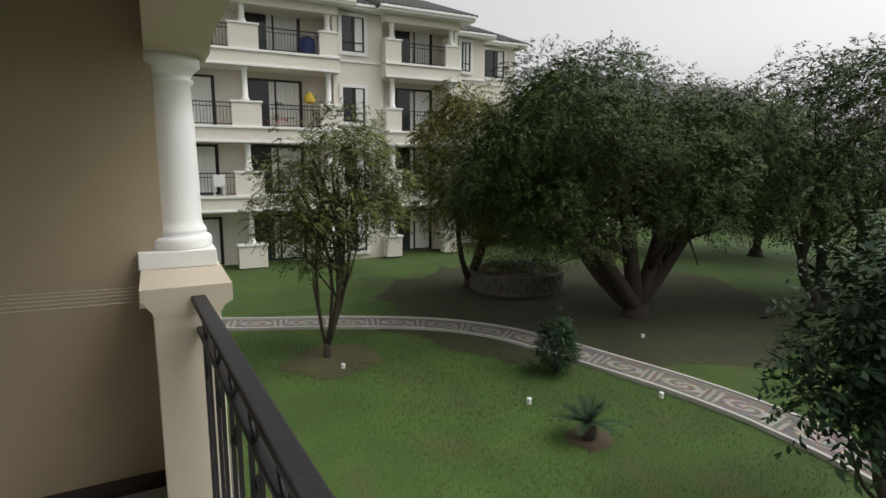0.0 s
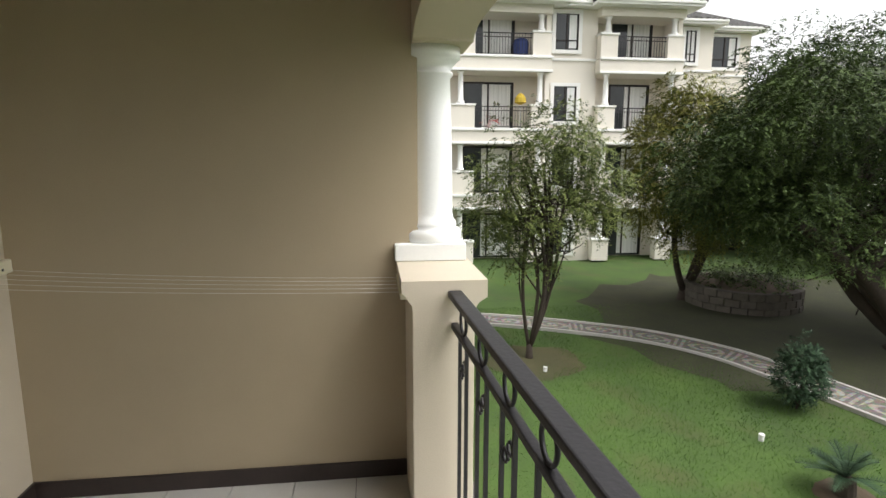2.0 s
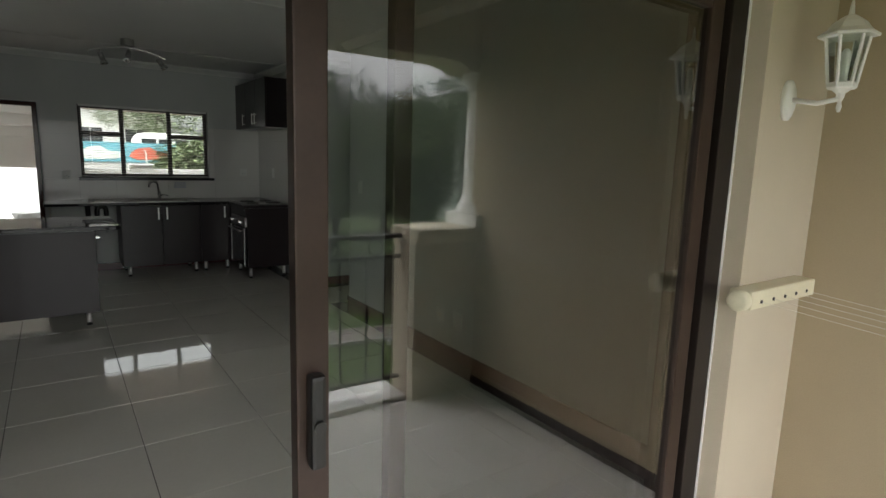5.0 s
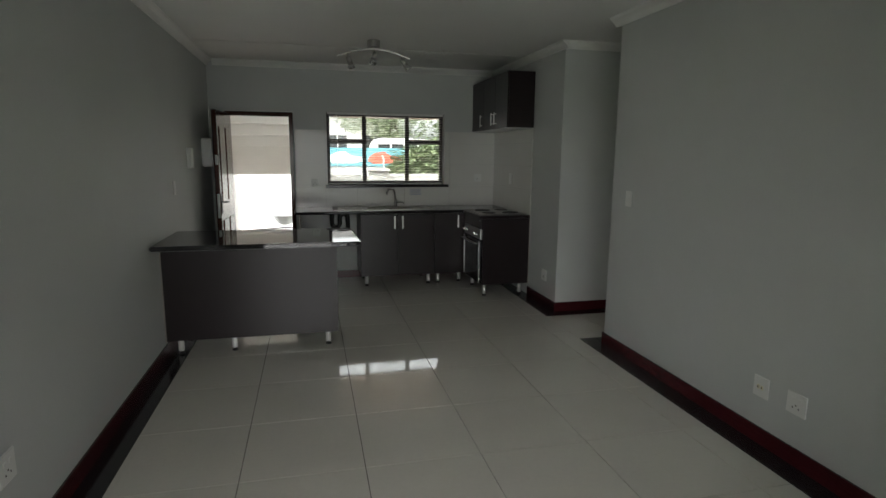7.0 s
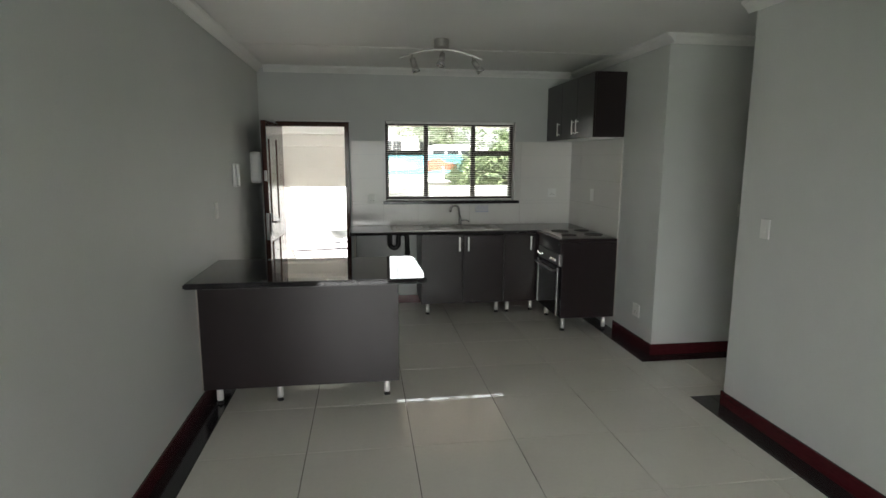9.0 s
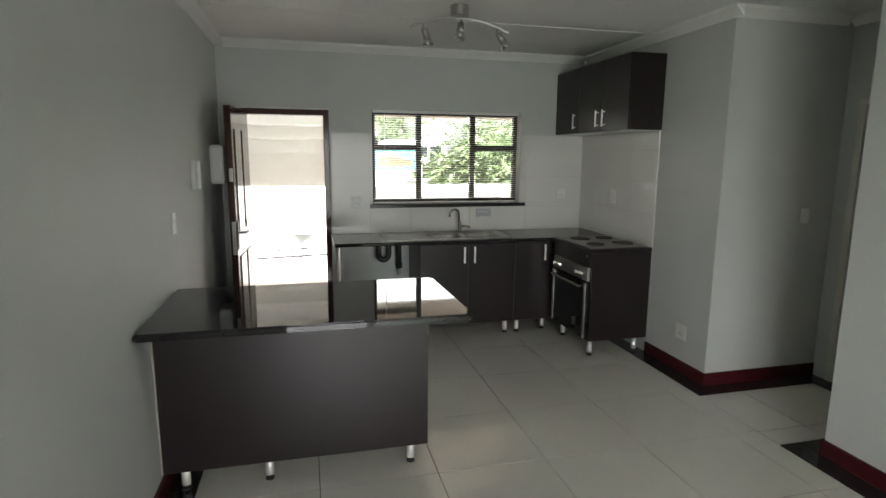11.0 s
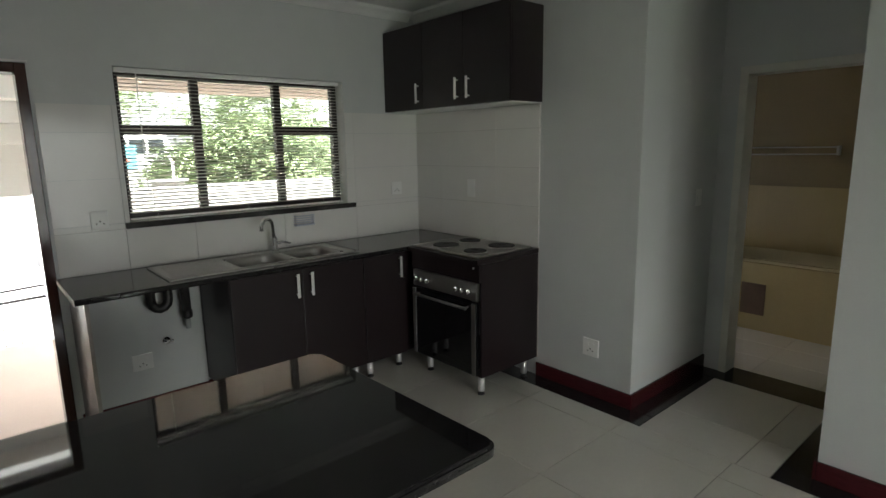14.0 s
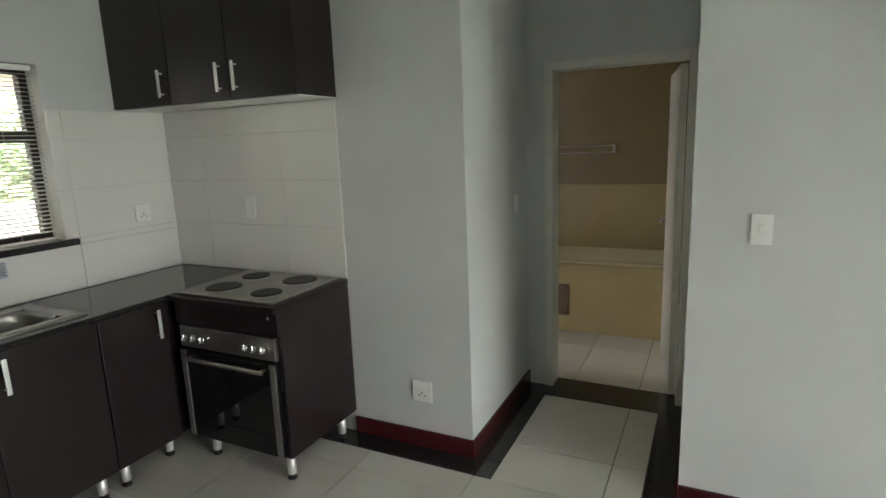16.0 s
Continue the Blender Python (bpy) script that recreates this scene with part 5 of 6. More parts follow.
line = spline(ctrl)
bm = bmesh.new()
uvl = bm.loops.layers.uv.new("UVMap")
prev, run = None, 0.0
kerbs = [[], []]
for i, p in enumerate(line):
    d = (line[min(i + 1, len(line) - 1)] - line[max(i - 1, 0)]).normalized()
    s = Vector((-d.y, d.x))
    if i:
        run += (p - line[i - 1]).length
    cur = ([bm.verts.new((*(p + s * w), ZG + 0.055)) for w in (-0.45, 0.45)], run)
    kerbs[0].append(p - s * 0.54), kerbs[1].append(p + s * 0.54)
    if prev:
        f = bm.faces.new((prev[0][0], cur[0][0], cur[0][1], prev[0][1]))
        for lp, uv in zip(f.loops, ((prev[1], 0), (cur[1], 0), (cur[1], 1), (prev[1], 1))):
            lp[uvl].uv = uv
    prev = cur
bmesh.ops.recalc_face_normals(bm, faces=bm.faces)
bm.normal_update()
if bm.faces[0].normal.z < 0:
    bmesh.ops.reverse_faces(bm, faces=bm.faces)
path_ob = structure("garden_path", bm, MOSAIC, "curved cobble mosaic path with pale scroll pattern")
for k in (0, 1):
    bm = bmesh.new()
    pr = None
    for i, p in enumerate(kerbs[k]):
        q = line[i] + (p - line[i]).normalized() * 0.45
        r = line[i] + (p - line[i]).normalized() * 0.53
        cur = [bm.verts.new(c) for c in ((*q, ZG - 0.05), (*q, ZG + 0.09), (*r, ZG + 0.09), (*r, ZG - 0.05))]
        if pr:
            for j in range(3):
                bm.faces.new((pr[j], cur[j], cur[j + 1], pr[j + 1]))
        pr = cur
    bmesh.ops.recalc_face_normals(bm, faces=bm.faces)
    part("kerb", bm, M["concrete"], path_ob, "low pale kerb")

rng = np.random.default_rng(5)


def scatter_leaves(name, centers, radii, count, size, mat, parent, droop=0.4, aspect=0.38):
    """Small folded leaves in sprays: each spray is a short drooping rachis with leaflets on both sides."""
    c = np.asarray(centers)
    per = 12
    n = max(1, count // per)
    w = np.asarray(radii)[:, 0] ** 2
    pick = rng.choice(len(c), n, p=w / w.sum())
    u = rng.normal(size=(n, 3))
    u /= np.linalg.norm(u, axis=1)[:, None]
    rad = rng.uniform(0.45, 1.06, n) ** 0.6
    base = c[pick] + u * np.asarray(radii)[pick] * rad[:, None]
    d = u * np.array((1, 1, 0.5)) + rng.normal(scale=0.45, size=(n, 3)) + np.array((0, 0, 0.25))
    d /= np.linalg.norm(d, axis=1)[:, None]
    side = np.cross(d, np.array((0, 0, 1.0)) + rng.normal(scale=0.3, size=(n, 3)))
    side /= np.linalg.norm(side, axis=1)[:, None]
    verts, k4 = np.zeros((n, per, 4, 3)), size
    for k in range(per):
        t = (k // 2 + 1) / (per / 2)
        sg = 1 if k % 2 else -1
        p = base + d * (t * size * 3.2) + np.array((0, 0, -1.0)) * (droop * size * 3.0 * t * t)
        ld = side * sg + d * 0.5 + np.array((0, 0, -0.35)) + rng.normal(scale=0.25, size=(n, 3))
        ld /= np.linalg.norm(ld, axis=1)[:, None]
        lw = np.cross(ld, side + np.array((0, 0, 1.2)))
        lw /= np.linalg.norm(lw, axis=1)[:, None] + 1e-6
        s = size * rng.uniform(0.7, 1.3, n)[:, None]
        verts[:, k, 0], verts[:, k, 2] = p, p + ld * s
        verts[:, k, 1], verts[:, k, 3] = p + ld * s * 0.5 + lw * s * aspect * 0.5, p + ld * s * 0.5 - lw * s * aspect * 0.5
    flat = verts.reshape(-1, 3)
    q = len(flat) // 4
    me = bpy.data.meshes.new(name)
    me.vertices.add(len(flat))
    me.vertices.foreach_set("co", flat.ravel())
    me.loops.add(q * 4)
    me.loops.foreach_set("vertex_index", np.arange(q * 4, dtype=np.int32))
    me.polygons.add(q)
    me.polygons.foreach_set("loop_start", np.arange(0, q * 4, 4, dtype=np.int32))
    me.update(calc_edges=True)
    me.materials.append(mat)
    ob = new(name, me)
    ob.parent = parent
    ob.matrix_parent_inverse = parent.matrix_basis.inverted()
    return ob


def branch(bm, p0, p1, r0, r1, bend=0.15, steps=6, seg=8):
    p0, p1 = Vector(p0), Vector(p1)
    side = (p1 - p0).orthogonal().normalized() * (p1 - p0).length * bend
    off = Vector(rng.normal(size=3)) * (p1 - p0).length * bend * 0.5
    pts = [p0.lerp(p1, t) + (off + side * 0) * math.sin(math.pi * t) for t in (i / steps for i in range(steps + 1))]
    tube(pts, [r0 + (r1 - r0) * i / steps for i in range(steps + 1)], seg, bm)
    return pts


def tree(name, base, stems, clumps, leaves, size, mat, label, trunk=(0.25, 0.1), droop=0.4, cat="tree"):
    """stems: limb tips from the base; clumps: centre and radii of the crown's lobes."""
    t = thing(name, base, label, cat)
    bm = bmesh.new()
    b = Vector(base)
    lathe([(trunk[0] * 1.5, -0.05), (trunk[0] * 1.1, 0.12), (trunk[0] * 0.9, 0.4)], b, 10, bm)
    for tip, fork in stems:
        pts = branch(bm, b + Vector((0, 0, 0.25)), tip, trunk[0] * 0.62, trunk[1] * 0.6, 0.14)
        for _ in range(fork):
            j = rng.integers(2, len(pts) - 1)
            e = Vector(clumps[rng.integers(len(clumps))][0])
            e = pts[j].lerp(e, 0.8)
            if (e - pts[j]).length < 6:
                sub = branch(bm, pts[j], e, trunk[1] * 0.5, trunk[1] * 0.12, 0.15, 5, 6)
                for _ in range(2):
                    e2 = sub[3] + Vector(rng.normal(size=3)) * 0.25 * (e - pts[j]).length
                    branch(bm, sub[3], e2, trunk[1] * 0.22, trunk[1] * 0.06, 0.12, 4, 5)
    part("trunk", bm, M["bark"], t, "dark forking trunk and limbs", True)
    cs, rs = [c for c, r in clumps], [r if isinstance(r, tuple) else (r, r, r * 0.8) for c, r in clumps]
    scatter_leaves("crown", cs, rs, leaves, size, mat, t, droop)
    return t


def lobes(center, radii, n, lobe, seed):
    g = np.random.default_rng(seed)
    out = []
    for _ in range(n):
        u = g.normal(size=3)
        u /= np.linalg.norm(u)
        p = np.array(center) + u * np.array(radii) * g.uniform(0.35, 1.0) ** 0.5
        out.append((tuple(p), float(lobe * g.uniform(0.65, 1.3))))
    return out


# slender multi-stemmed tree on the lawn
T1 = (12.42, -3.48, ZG)
cl = lobes((12.5, -3.75, 0.8), (1.15, 1.55, 1.65), 46, 0.5, 1) + [((12.5, -4.8 + 0.5 * k, 2.2 + 0.25 * (k % 2)), (0.26, 0.26, 0.6)) for k in range(5)]
tree("crepe_myrtle", T1, [((12.5, -3.2, 1.4), 5), ((12.75, -3.35, 1.6), 5), ((12.6, -3.75, 1.5), 5), ((12.8, -3.95, 1.2), 4), ((12.6, -2.95, 1.0), 4), ((12.7, -4.3, 0.8), 4), ((12.4, -3.5, 1.2), 4)],
     cl, 46000, 0.08, LEAF_MID, "slender multi-stemmed tree with an airy light green crown", (0.075, 0.06), 0.5)
# broad spreading tree
T2 = (11.75, -13.0, ZG)
cl = lobes((12.4, -12.4, 2.0), (3.2, 5.7, 2.5), 110, 1.0, 2) + lobes((11.2, -9.3, 0.2), (1.4, 1.8, 0.8), 16, 0.65, 12) + lobes((12.2, -10.3, 0.9), (1.6, 1.8, 1.5), 16, 0.8, 14) + lobes((11.2, -15.6, 0.1), (1.5, 1.8, 0.8), 16, 0.65, 13)
cl = [(c, r) for c, r in cl if c[2] - r > -1.0 - 0.25 * abs(c[1] + 12.3)]
tree("spreading_tree", T2, [((11.2, -9.2, 0.2), 5), ((12.4, -10.2, 1.4), 5), ((11.2, -13.6, 1.4), 5), ((11.7, -15.9, 0.4), 5), ((12.8, -12.6, 2.4), 4), ((11.3, -10.9, -0.9), 3), ((12.3, -15.3, -0.7), 3)],
     cl, 330000, 0.085, LEAF_DARK, "broad spreading tree with dark feathery foliage and low fork", (0.42, 0.24), 0.5)
# yellow-green tree in front of the building
T3 = (17.3, -10.3, ZG)
tree("yellowish_tree", T3, [((17.0, -9.6, 1.0), 4), ((17.4, -10.9, 1.6), 4), ((17.2, -11.5, 0.8), 3)],
     lobes((16.8, -10.0, 1.3), (1.7, 2.0, 2.9), 54, 0.75, 3), 92000, 0.095, LEAF_YEL, "tree with yellowish green foliage before the flats", (0.2, 0.1), 0.6)
T4 = (9.6, -18.9, ZG)
tree("shade_tree", T4, [((9.3, -17.6, 0.5), 4), ((9.7, -20.2, 1.2), 4), ((10.2, -19.0, 2.0), 4)],
     lobes((9.8, -19.6, 1.9), (3.0, 4.6, 2.7), 70, 1.05, 4), 120000, 0.11, LEAF_DARK, "dark green shade tree at the lawn's edge", (0.3, 0.14), 0.5)
T5 = (2.45, -7.75, ZG)
cl = lobes((2.7, -7.5, -0.25), (0.85, 1.1, 1.35), 30, 0.5, 5)
tree("broadleaf_tree", T5, [((2.65, -6.9, -0.6), 4), ((3.05, -7.7, -0.3), 4), ((2.45, -8.1, -0.2), 3)], cl, 13000, 0.15, LEAF_NEAR, "near tree with broad deep green leaves", (0.11, 0.07), 0.3)
for k, (x, y, r, h) in enumerate(((22, -22, 3.4, 1.2), (17, -27, 3.6, 1.6), (9, -30, 4.0, 1.8), (0, -30, 4.0, 1.5), (27, -19, 2.4, 0.6))):
    tree("background_tree", (x, y, ZG), [((x, y + 1, h), 3), ((x + 0.6, y - 1.2, h + 0.5), 3)], lobes((x, y, h), (r, r, 2.9), 34, 1.2, 20 + k), 12000, 0.26, LEAF_DARK if k % 2 else LEAF_MID,
         "distant leafy tree behind the lawn", (0.3, 0.14))
# street trees in front
for k, (x, y, r, h) in enumerate(((4.5, 15.6, 1.2, 1.1), (3.5, 16.2, 0.5, 0.9), (6.8, 18.5, 1.7, 1.0), (7.5, 24, 2.6, 2.2), (-1.5, 36, 2.6, 3.6), (11, 30, 4, 3.5), (5.6, 37, 2.5, 4.0))):
    tree("street_tree", (x, y, -0.8), [((x, y, h), 3), ((x + 0.4, y + 0.4, h + 0.4), 3)], lobes((x, y, h), (r, r, r * 0.8), 26, 0.75 if r > 1 else 0.45, 40 + k), 36000, 0.10, LEAF_STREET,
         "leafy street tree beyond the parapet", (0.16, 0.09))

# shrubs
sh = thing("round_shrub", (9.2, -7.85, ZG), "small clipped dark green round shrub", "shrub")
bm = bmesh.new()
for k in range(5):
    branch(bm, (9.2, -7.85, ZG), (9.2 + 0.2 * math.cos(k * 1.3), -7.85 + 0.2 * math.sin(k * 1.3), ZG + 0.8), 0.02, 0.008, 0.1, 4, 5)
part("stem", bm, M["bark"], sh)
scatter_leaves("crown", [(9.2, -7.85, ZG + 0.62), (9.2, -7.85, ZG + 0.95), (9.22, -7.85, ZG + 1.3)], [(0.40, 0.40, 0.42), (0.3, 0.3, 0.3), (0.05, 0.05, 0.22)], 10000, 0.055, LEAF_NEAR, sh, 0.2, 0.5)
cy = thing("cycad", (6.55, -6.4, ZG), "small dark green cycad with arching fronds", "cycad")
part("trunk", lathe([(0.13, 0), (0.15, 0.1), (0.13, 0.28), (0.07, 0.34)], (6.55, -6.4, ZG), 12), M["bark"], cy)
for k in range(22):
    a, el = k * 2.4, 0.35 + 0.9 * rng.random()
    o, d = Vector((6.55, -6.4, ZG + 0.3)), Vector((math.cos(a), math.sin(a), 0))
    L = 0.62 + 0.15 * rng.random()
    pts = [o + d * (L * t * math.cos(el)) + Vector((0, 0, L * (t * math.sin(el) - 0.35 * t * t))) for t in (i / 12 for i in range(13))]
    bm = tube(pts, 0.006, 4)
    s = Vector((-d.y, d.x, 0))
    for i in range(2, 13):
        for sg in (-1, 1):
            for h in (0, 0.5):
                p = pts[i - 1].lerp(pts[i], h)
                e = p + s * sg * (0.13 * math.sin(math.pi * (i + h) / 14) + 0.02) + d * 0.05 + Vector((0, 0, 0.03))
                v = [bm.verts.new(q) for q in (p - d * 0.008, e, p + d * 0.012)]
                bm.faces.new(v)
    part("frond", bm, LEAF_NEAR, cy)
pt = structure("worn_patch", lathe([(0.42, ZG + 0.02), (0.3, ZG + 0.04), (0.01, ZG + 0.05)], (6.55, -6.45, 0), 20), M["soil"], "bare earth round the cycad")
for v in pt.data.vertices:
    v.co.x += 0.12 * noise.noise(v.co * 4)
    v.co.y += 0.12 * noise.noise(v.co * 4 + Vector((9, 0, 0)))
# bare soil whose dark tone and reach also imitate the crown's shade
bare = structure("bare_shade_ground", lathe([(7.0, ZG + 0.005), (6.0, ZG + 0.03), (2.4, ZG + 0.045), (0.01, ZG + 0.05)], (14.6, -13.0, 0), 48), M["shade_soil"], "bare brown ground under the spreading tree, darkened for its shade")
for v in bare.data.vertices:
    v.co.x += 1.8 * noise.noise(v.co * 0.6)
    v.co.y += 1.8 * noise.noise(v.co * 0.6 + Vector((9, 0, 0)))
ring = structure("worn_ring", lathe([(1.1, ZG + 0.0), (0.8, ZG + 0.03), (0.01, ZG + 0.05)], (12.3, -3.5, 0), 30), M["worn"], "worn grass round the slender tree")
for v in ring.data.vertices:
    v.co.x += 0.5 * noise.noise(v.co * 1.2)
    v.co.y += 0.5 * noise.noise(v.co * 1.2 + Vector((9, 0, 0)))
for x, y in ((11.6, -3.62), (10.08, -11.53), (8.17, -6.34), (7.18, -8.92)):
    lt = thing("lawn_light", (x, y, ZG), "short white bollard light in the lawn", "garden light", "lawn lights")
    part("body", lathe([(0.045, 0), (0.045, 0.09), (0.05, 0.095), (0.05, 0.115), (0.04, 0.125)], (x, y, ZG), 14), M["white_paint"], lt)

# raised planting bed with stone edge
bed = thing("raised_planting_bed", (16.7, -11.95, ZG), "round raised bed edged with rough stone", "planter")
for r_ in range(3):
    for k in range(25):
        a = 2 * math.pi * (k + 0.5 * (r_ % 2)) / 25
        bm = box(-0.21, 0.21, -0.13, 0.13, 0, 0.235, 0.03)
        bmesh.ops.transform(bm, matrix=pose(16.7 + 1.65 * math.cos(a), -11.95 + 1.65 * math.sin(a), ZG + 0.24 * r_, 0, 0, math.degrees(a) + 90 + 4 * rng.random()), verts=bm.verts)
        part("stone", bm, M["stone"], bed)
part("soil", lathe([(1.6, ZG), (1.6, ZG + 0.68), (0.01, ZG + 0.75)], (16.7, -11.95, 0), 30), M["soil"], bed)
hd = thing("bed_shrubs", (16.7, -11.95, ZG + 0.7), "dark low shrubs in the raised bed", "shrub")
scatter_leaves("foliage", [(16.7 + 0.9 * math.cos(a), -11.95 + 0.9 * math.sin(a), ZG + 0.85) for a in (0, 1.05, 2.1, 3.14, 4.2, 5.2)], [(0.62, 0.62, 0.35)] * 6, 5000, 0.12, LEAF_DARK, hd)

# grass blades near the balcony
n = 110000
gx, gy = rng.uniform(3.0, 17, n), rng.uniform(-17, 1.5, n)
h, a = rng.uniform(0.0, 0.03, n), rng.uniform(0, 2 * math.pi, n)
v = np.zeros((n, 3, 3))
v[:, :, 0], v[:, :, 1], v[:, :, 2] = gx[:, None], gy[:, None], ZG + 0.0
v[:, 0, 0] += 0.0055 * np.cos(a)
v[:, 0, 1] += 0.0055 * np.sin(a)
v[:, 1, 0] -= 0.0055 * np.cos(a)
v[:, 1, 1] -= 0.0055 * np.sin(a)
v[:, 2, 0] += rng.normal(scale=0.03, size=n)
v[:, 2, 1] += rng.normal(scale=0.03, size=n)
v[:, 2, 2] += h + 0.035
me = bpy.data.meshes.new("grass_blades")
me.from_pydata(v.reshape(-1, 3).tolist(), [], np.arange(3 * n).reshape(-1, 3).tolist())
BLADE = leaf_material("grass_blade", (0.05, 0.11, 0.018), (0.10, 0.18, 0.032))
me.materials.append(BLADE)
tagged(new("grass_blades", me), "short green grass blades of the lawn", "grass", kind="stuff")

# ---- flats across the garden ----
flats = thing("apartment_building", (25, -7, ZG), "cream four-storey flats with white trim and balconies", "apartment building")
FX, WXF = 24.35, 24.9          # balcony fronts, recessed window wall
LV = [ZG, -0.02, 2.86, 5.95]
TOP = 8.12
# main body behind the balconies
part("wall", box(25.9, 34, -13.75, 14, ZG, TOP), M["facade"], flats)
part("wall", box(WXF, 25.9, -9.9, -7.72, ZG, TOP), M["facade"], flats)
part("wall", box(27.2, 34, -16.9, -13.75, ZG, TOP), M["facade"], flats)
part("wall", box(28.4, 34, -19.8, -16.9, ZG, TOP), M["facade"], flats)


def balcony_stack(y_hi, y_lo, pillars, rails, x, doors):
    """One stack of balconies from y_hi down to y_lo: slabs, parapet blocks, columns, railings and doors."""
    part("side_wall", box(x + 0.25, 27.2 if y_lo < -13 else 25.9, y_lo, y_lo + 0.2, ZG, TOP), M["facade"], flats)
    for i, z in enumerate(LV):
        if i:
            part("slab", box(x, 25.9, y_lo, y_hi, z - 0.62, z + 0.02, 0.01), M["facade"], flats)
            for zz, dd in ((z - 0.04, 0.07), (z - 0.62, 0.05)):
                part("moulding", box(x - dd, x + 0.1, y_lo - dd, y_hi, zz, zz + 0.11, 0.02), M["facade_white"], flats)
        zt = (LV[i + 1] - 0.62) if i < 3 else TOP - 0.35
        for a, b in pillars:
            part("parapet_block", box(x + 0.03, x + 0.5, a, b, z + 0.07, z + 1.02), M["facade"], flats)
            part("coping", box(x - 0.02, x + 0.55, a - 0.05, b + 0.05, z + 1.02, z + 1.10, 0.015), M["facade_white"], flats)
            ymid = (a + b) / 2
            part("column", lathe([(0.17, z + 1.10), (0.17, z + 1.2), (0.12, z + 1.24), (0.105, zt - 0.12), (0.16, zt - 0.06), (0.16, zt)], (x + 0.25, ymid, 0), 14), M["facade_white"], flats, smooth=True)
        for a, b in rails if i else []:
            r = part("railing", box(x + 0.18, x + 0.22, a, b, z + 0.98, z + 1.02), M["iron"], flats, "black iron balcony railing")
            bm = box(x + 0.185, x + 0.215, a, b, z + 0.13, z + 0.16)
            box(x + 0.185, x + 0.215, a, b, z + 0.82, z + 0.85, bm=bm)
            k = a + 0.06
            while k < b:
                box(x + 0.192, x + 0.208, k - 0.008, k + 0.008, z + 0.16, z + 0.98, bm=bm)
                k += 0.125
            part("baluster_screen", bm, M["iron"], r)
        for a, b in doors:
            g = part("glass_door", box(25.84, 25.895, a, b, z + 0.06, z + 2.15), M["far_glass"], flats, "dark glazed balcony door")
            bm = bmesh.new()
            for yy in (a, (a + b) / 2, b):
                box(25.80, 25.839, yy - 0.04, yy + 0.04, z + 0.06, z + 2.2, bm=bm)
            box(25.80, 25.839, a + 0.04, b - 0.04, z + 2.12, z + 2.2, bm=bm)
            part("frame", bm, M["dark_frame"], g)
            part("curtain", box(25.825, 25.838, a + 0.1, a + (b - a) * 0.62, z + 0.15, z + 2.1), M["curtain"], g, "sheer curtain")
    # top beam under the eaves
    part("beam", box(x, 25.9, y_lo, y_hi, TOP - 0.36, TOP), M["facade"], flats)


balcony_stack(14, -7.66, [(-4.28, -3.1), (-7.64, -6.81), (-0.4, 0.4)], [(-6.81, -4.28), (-3.1, -0.4)], FX, [(-6.3, -4.0), (-2.6, -0.6)])
balcony_stack(-9.85, -13.75, [(-10.65, -9.87), (-13.73, -12.98)], [(-12.98, -10.65)], FX, [(-12.9, -11.0)])
for a, b, x in ((-9.0, -7.95, WXF), (-15.95, -15.38, 27.2), (-18.96, -17.6, 28.4)):
    for i, z in enumerate(LV):
        w = part("window", box(x - 0.02, x - 0.001, a, b, z + 0.42, z + 1.95), M["far_glass"], flats, "dark window with white surround")
        bm = box(x - 0.09, x - 0.021, a - 0.16, a, z + 0.26, z + 2.1)
        box(x - 0.09, x - 0.021, b, b + 0.16, z + 0.26, z + 2.1, bm=bm)
        box(x - 0.09, x - 0.021, a, b, z + 1.95, z + 2.1, bm=bm)
        box(x - 0.12, x - 0.021, a, b, z + 0.26, z + 0.42, bm=bm)
        part("surround", bm, M["facade_white"], w)
        bm = box(x - 0.06, x - 0.021, (a + b) / 2 - 0.03, (a + b) / 2 + 0.03, z + 0.42, z + 1.95)
        box(x - 0.06, x - 0.021, a, b, z + 0.80, z + 0.85, bm=bm)
        box(x - 0.06, x - 0.021, a, a + 0.05, z + 0.42, z + 1.95, bm=bm)
        box(x - 0.06, x - 0.021, b - 0.05, b, z + 0.42, z + 1.95, bm=bm)
        part("frame", bm, M["dark_frame"], w)
        part("curtain", box(x - 0.035, x - 0.0215, a + 0.08, a + 0.42, z + 0.5, z + 1.9), M["curtain"], w, "pale curtain")
for z in LV[1:]:
    part("moulding", box(WXF - 0.07, WXF, -9.9, -7.72, z - 0.04, z + 0.07, 0.02), M["facade_white"], flats)
    part("moulding", box(27.13, 27.2, -16.9, -13.75, z - 0.04, z + 0.07, 0.02), M["facade_white"], flats)
    part("moulding", box(28.33, 28.4, -19.8, -16.9, z - 0.04, z + 0.07, 0.02), M["facade_white"], flats)
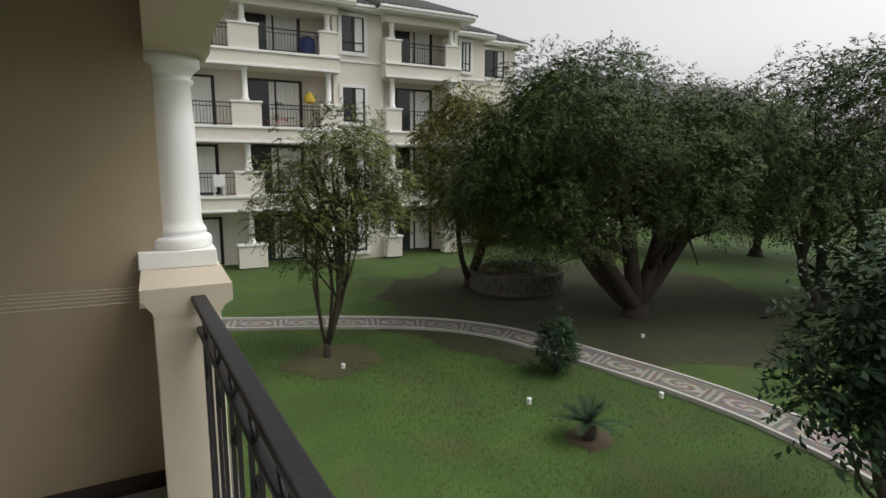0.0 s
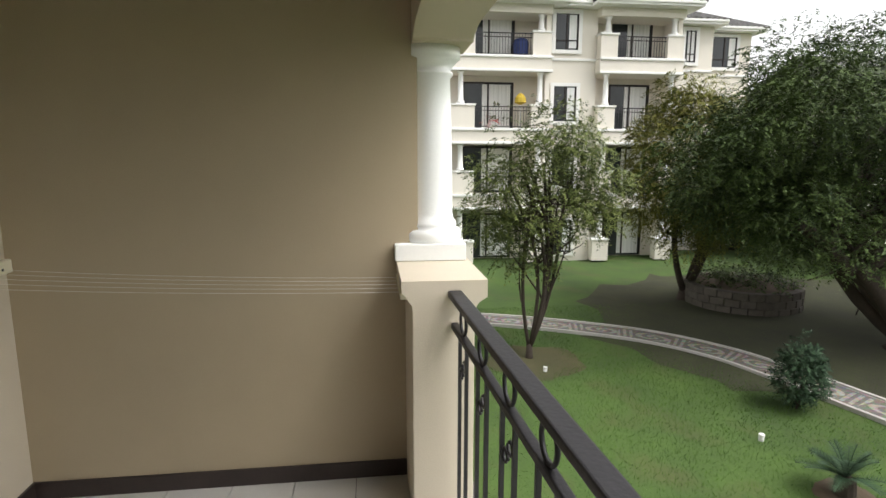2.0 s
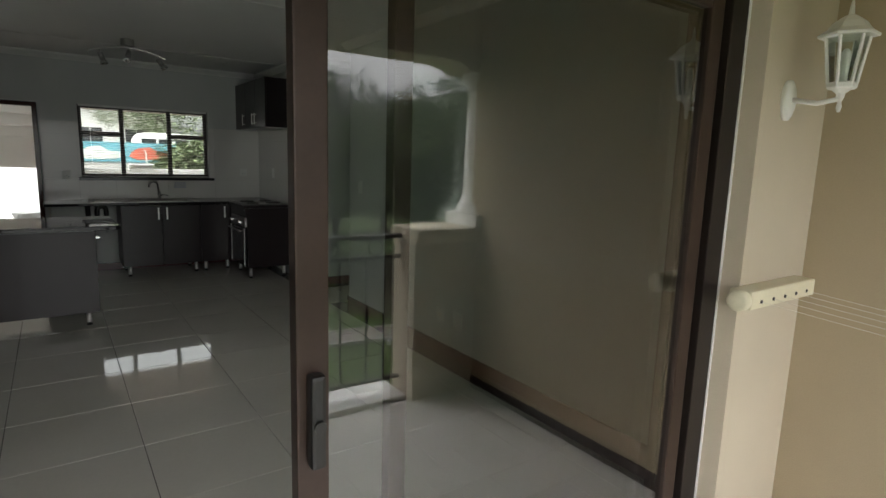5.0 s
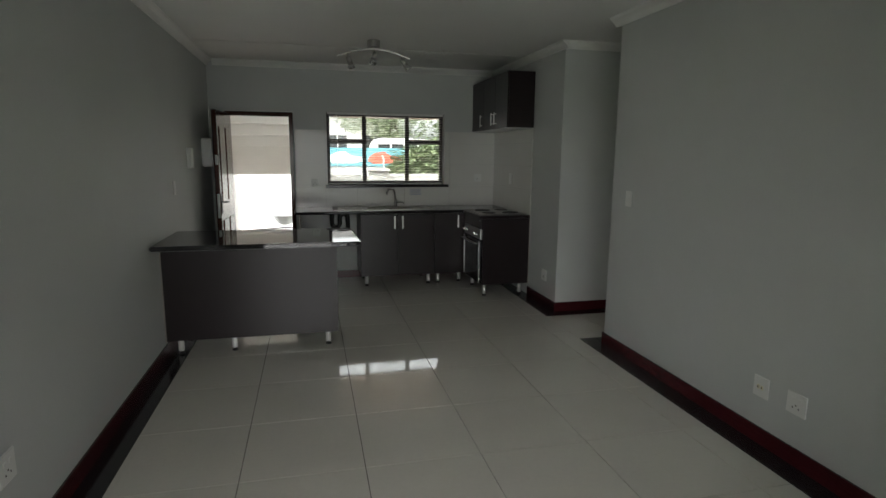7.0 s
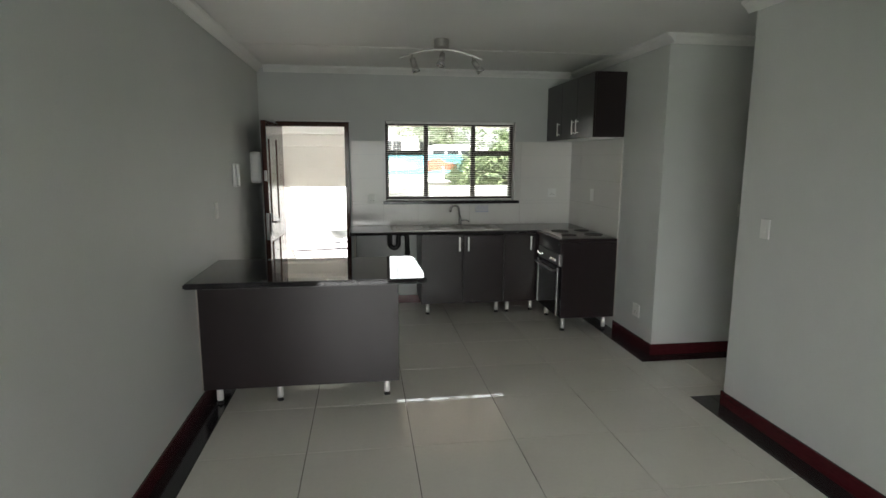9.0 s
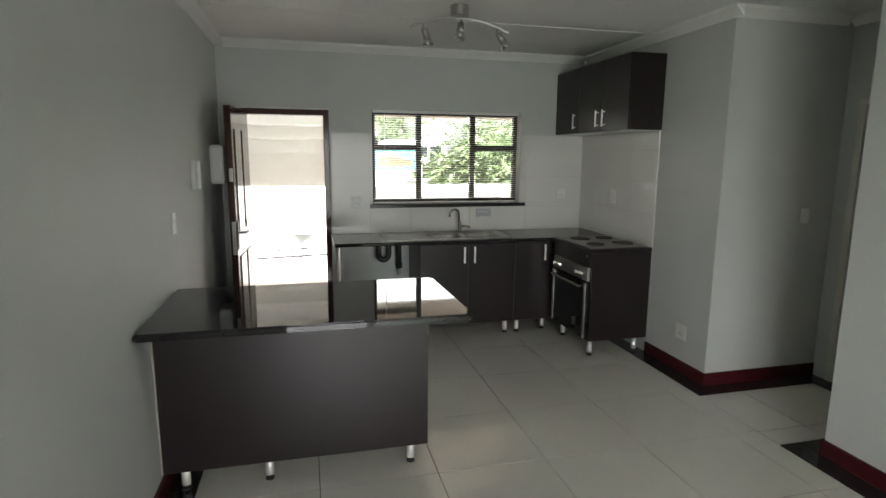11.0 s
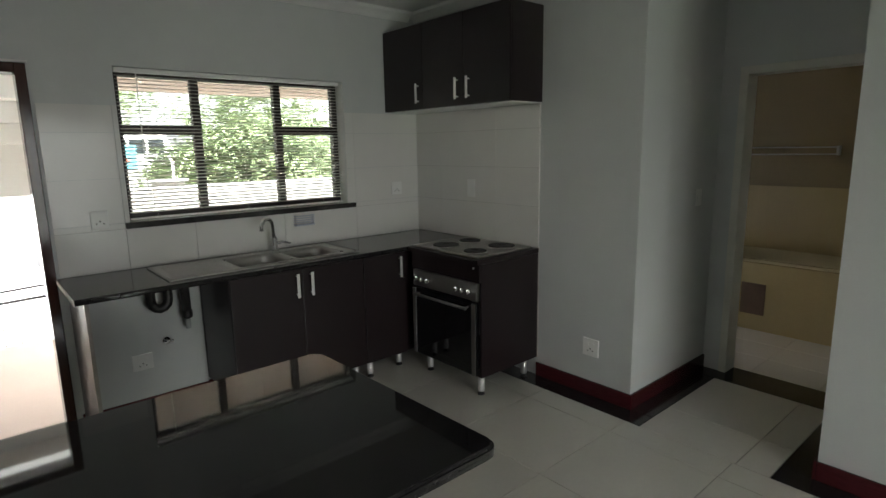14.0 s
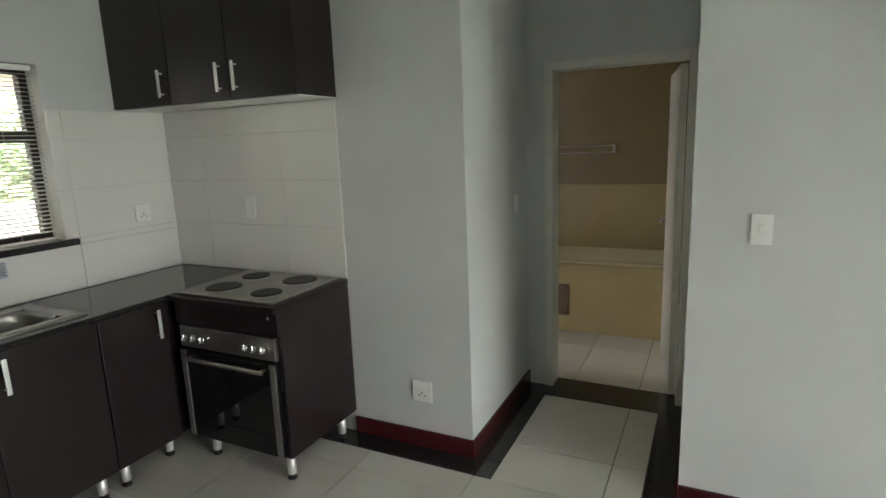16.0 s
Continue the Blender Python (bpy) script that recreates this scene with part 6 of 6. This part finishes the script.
# eaves and roof
for y0_, y1_, x in ((-8.3, 14.3, FX), (-14.3, -9.4, FX), (-17.3, -14.3, 27.2), (-20.3, -17.3, 28.4), (-9.4, -8.3, WXF)):
    part("eave", box(x - 0.55, x + 2, y0_, y1_, TOP, TOP + 0.12, 0.02), M["facade_white"], flats, "white eaves board")
    part("gutter", box(x - 0.62, x - 0.5, y0_, y1_, TOP + 0.10, TOP + 0.24, 0.03), M["facade_white"], flats)
    part("roof", prism([(x - 0.6, TOP + 0.2), (x + 5.5, TOP + 2.3), (x + 11, TOP + 0.2)], "y", y0_ - 0.05, y1_ + 0.05), M["roof_tile"], flats, "grey tiled roof")
    bm = bmesh.new()
    y = y0_
    while y < y1_:
        tube([(x - 0.62, y, TOP + 0.22), (x + 5.4, y, TOP + 2.31)], 0.07, 5, bm)
        y += 0.3
    part("tile_relief", bm, M["roof_tile"], flats)
# things on the far balconies
ch = thing("white_garden_chair", (24.7, -2.5, 0.0), "white plastic chair on a far balcony", "chair")
part("seat", box(24.5, 24.95, -2.7, -2.25, 0.42, 0.46, 0.01), M["white_plastic"], ch)
part("backrest", box(24.48, 24.52, -2.7, -2.25, 0.46, 0.92, 0.02), M["white_plastic"], ch)
for x in (24.53, 24.9):
    for y in (-2.66, -2.29):
        part("leg", box(x - 0.02, x + 0.02, y - 0.02, y + 0.02, 0.001, 0.42), M["white_plastic"], ch)
br = thing("blue_covered_barbecue", (24.8, -6.4, 5.97), "dark blue covered barbecue on a far balcony", "barbecue")
part("cover", lathe([(0.28, 5.971), (0.34, 6.3), (0.36, 6.6), (0.26, 6.78), (0.02, 6.84)], (24.9, -6.4, 0), 12), M["blue"], br)
pr = thing("yellow_folded_parasol", (24.9, -6.44, 2.88), "yellow folded parasol on a far balcony", "parasol")
part("cloth", lathe([(0.05, 3.98), (0.26, 4.08), (0.24, 4.28), (0.12, 4.45), (0.02, 4.5)], (24.9, -6.44, 0), 10), M["yellow"], pr)
part("pole", lathe([(0.025, 2.881), (0.025, 4.52)], (24.9, -6.44, 0), 8), M["white_plastic"], pr)
fl = thing("red_flower_pot", (24.7, -5.0, 2.88), "red flowers in a pot on a far balcony", "plant pot")
part("pot", lathe([(0.12, 2.881), (0.16, 3.12)], (24.6, -5.0, 0), 10), M["concrete"], fl)
scatter_leaves("flowers", [(24.6, -5.0, 3.25)], [(0.22, 0.3, 0.15)], 240, 0.07, M["red"], fl)

# second block seen between the trees
b2 = thing("apartment_block_far", (30, -30, ZG), "pale far block with a grey roof behind trees", "apartment building")
part("wall", box(28, 38, -46, -27, ZG, 5.45), M["facade"], b2)
part("roof", prism([(27, 5.45), (33, 8.0), (39, 5.45)], "y", -46.8, -26.2), M["roof_tile"], b2)
part("eave", box(27.3, 28, -46.5, -26.5, 5.3, 5.45), M["facade_white"], b2)
for j in range(8):
    for z in LV[:3]:
        y = -28.5 - 2.2 * j
        w = part("window", box(27.96, 27.998, y - 0.6, y + 0.6, z + 0.7, z + 2.0), M["far_glass"], b2)
        part("surround", box(27.9, 27.955, y - 0.75, y + 0.75, z + 0.55, z + 0.69), M["facade_white"], w)
part("plinth", box(27.9, 27.99, -46, -27, ZG, ZG + 0.8), M["facade_white"], b2)
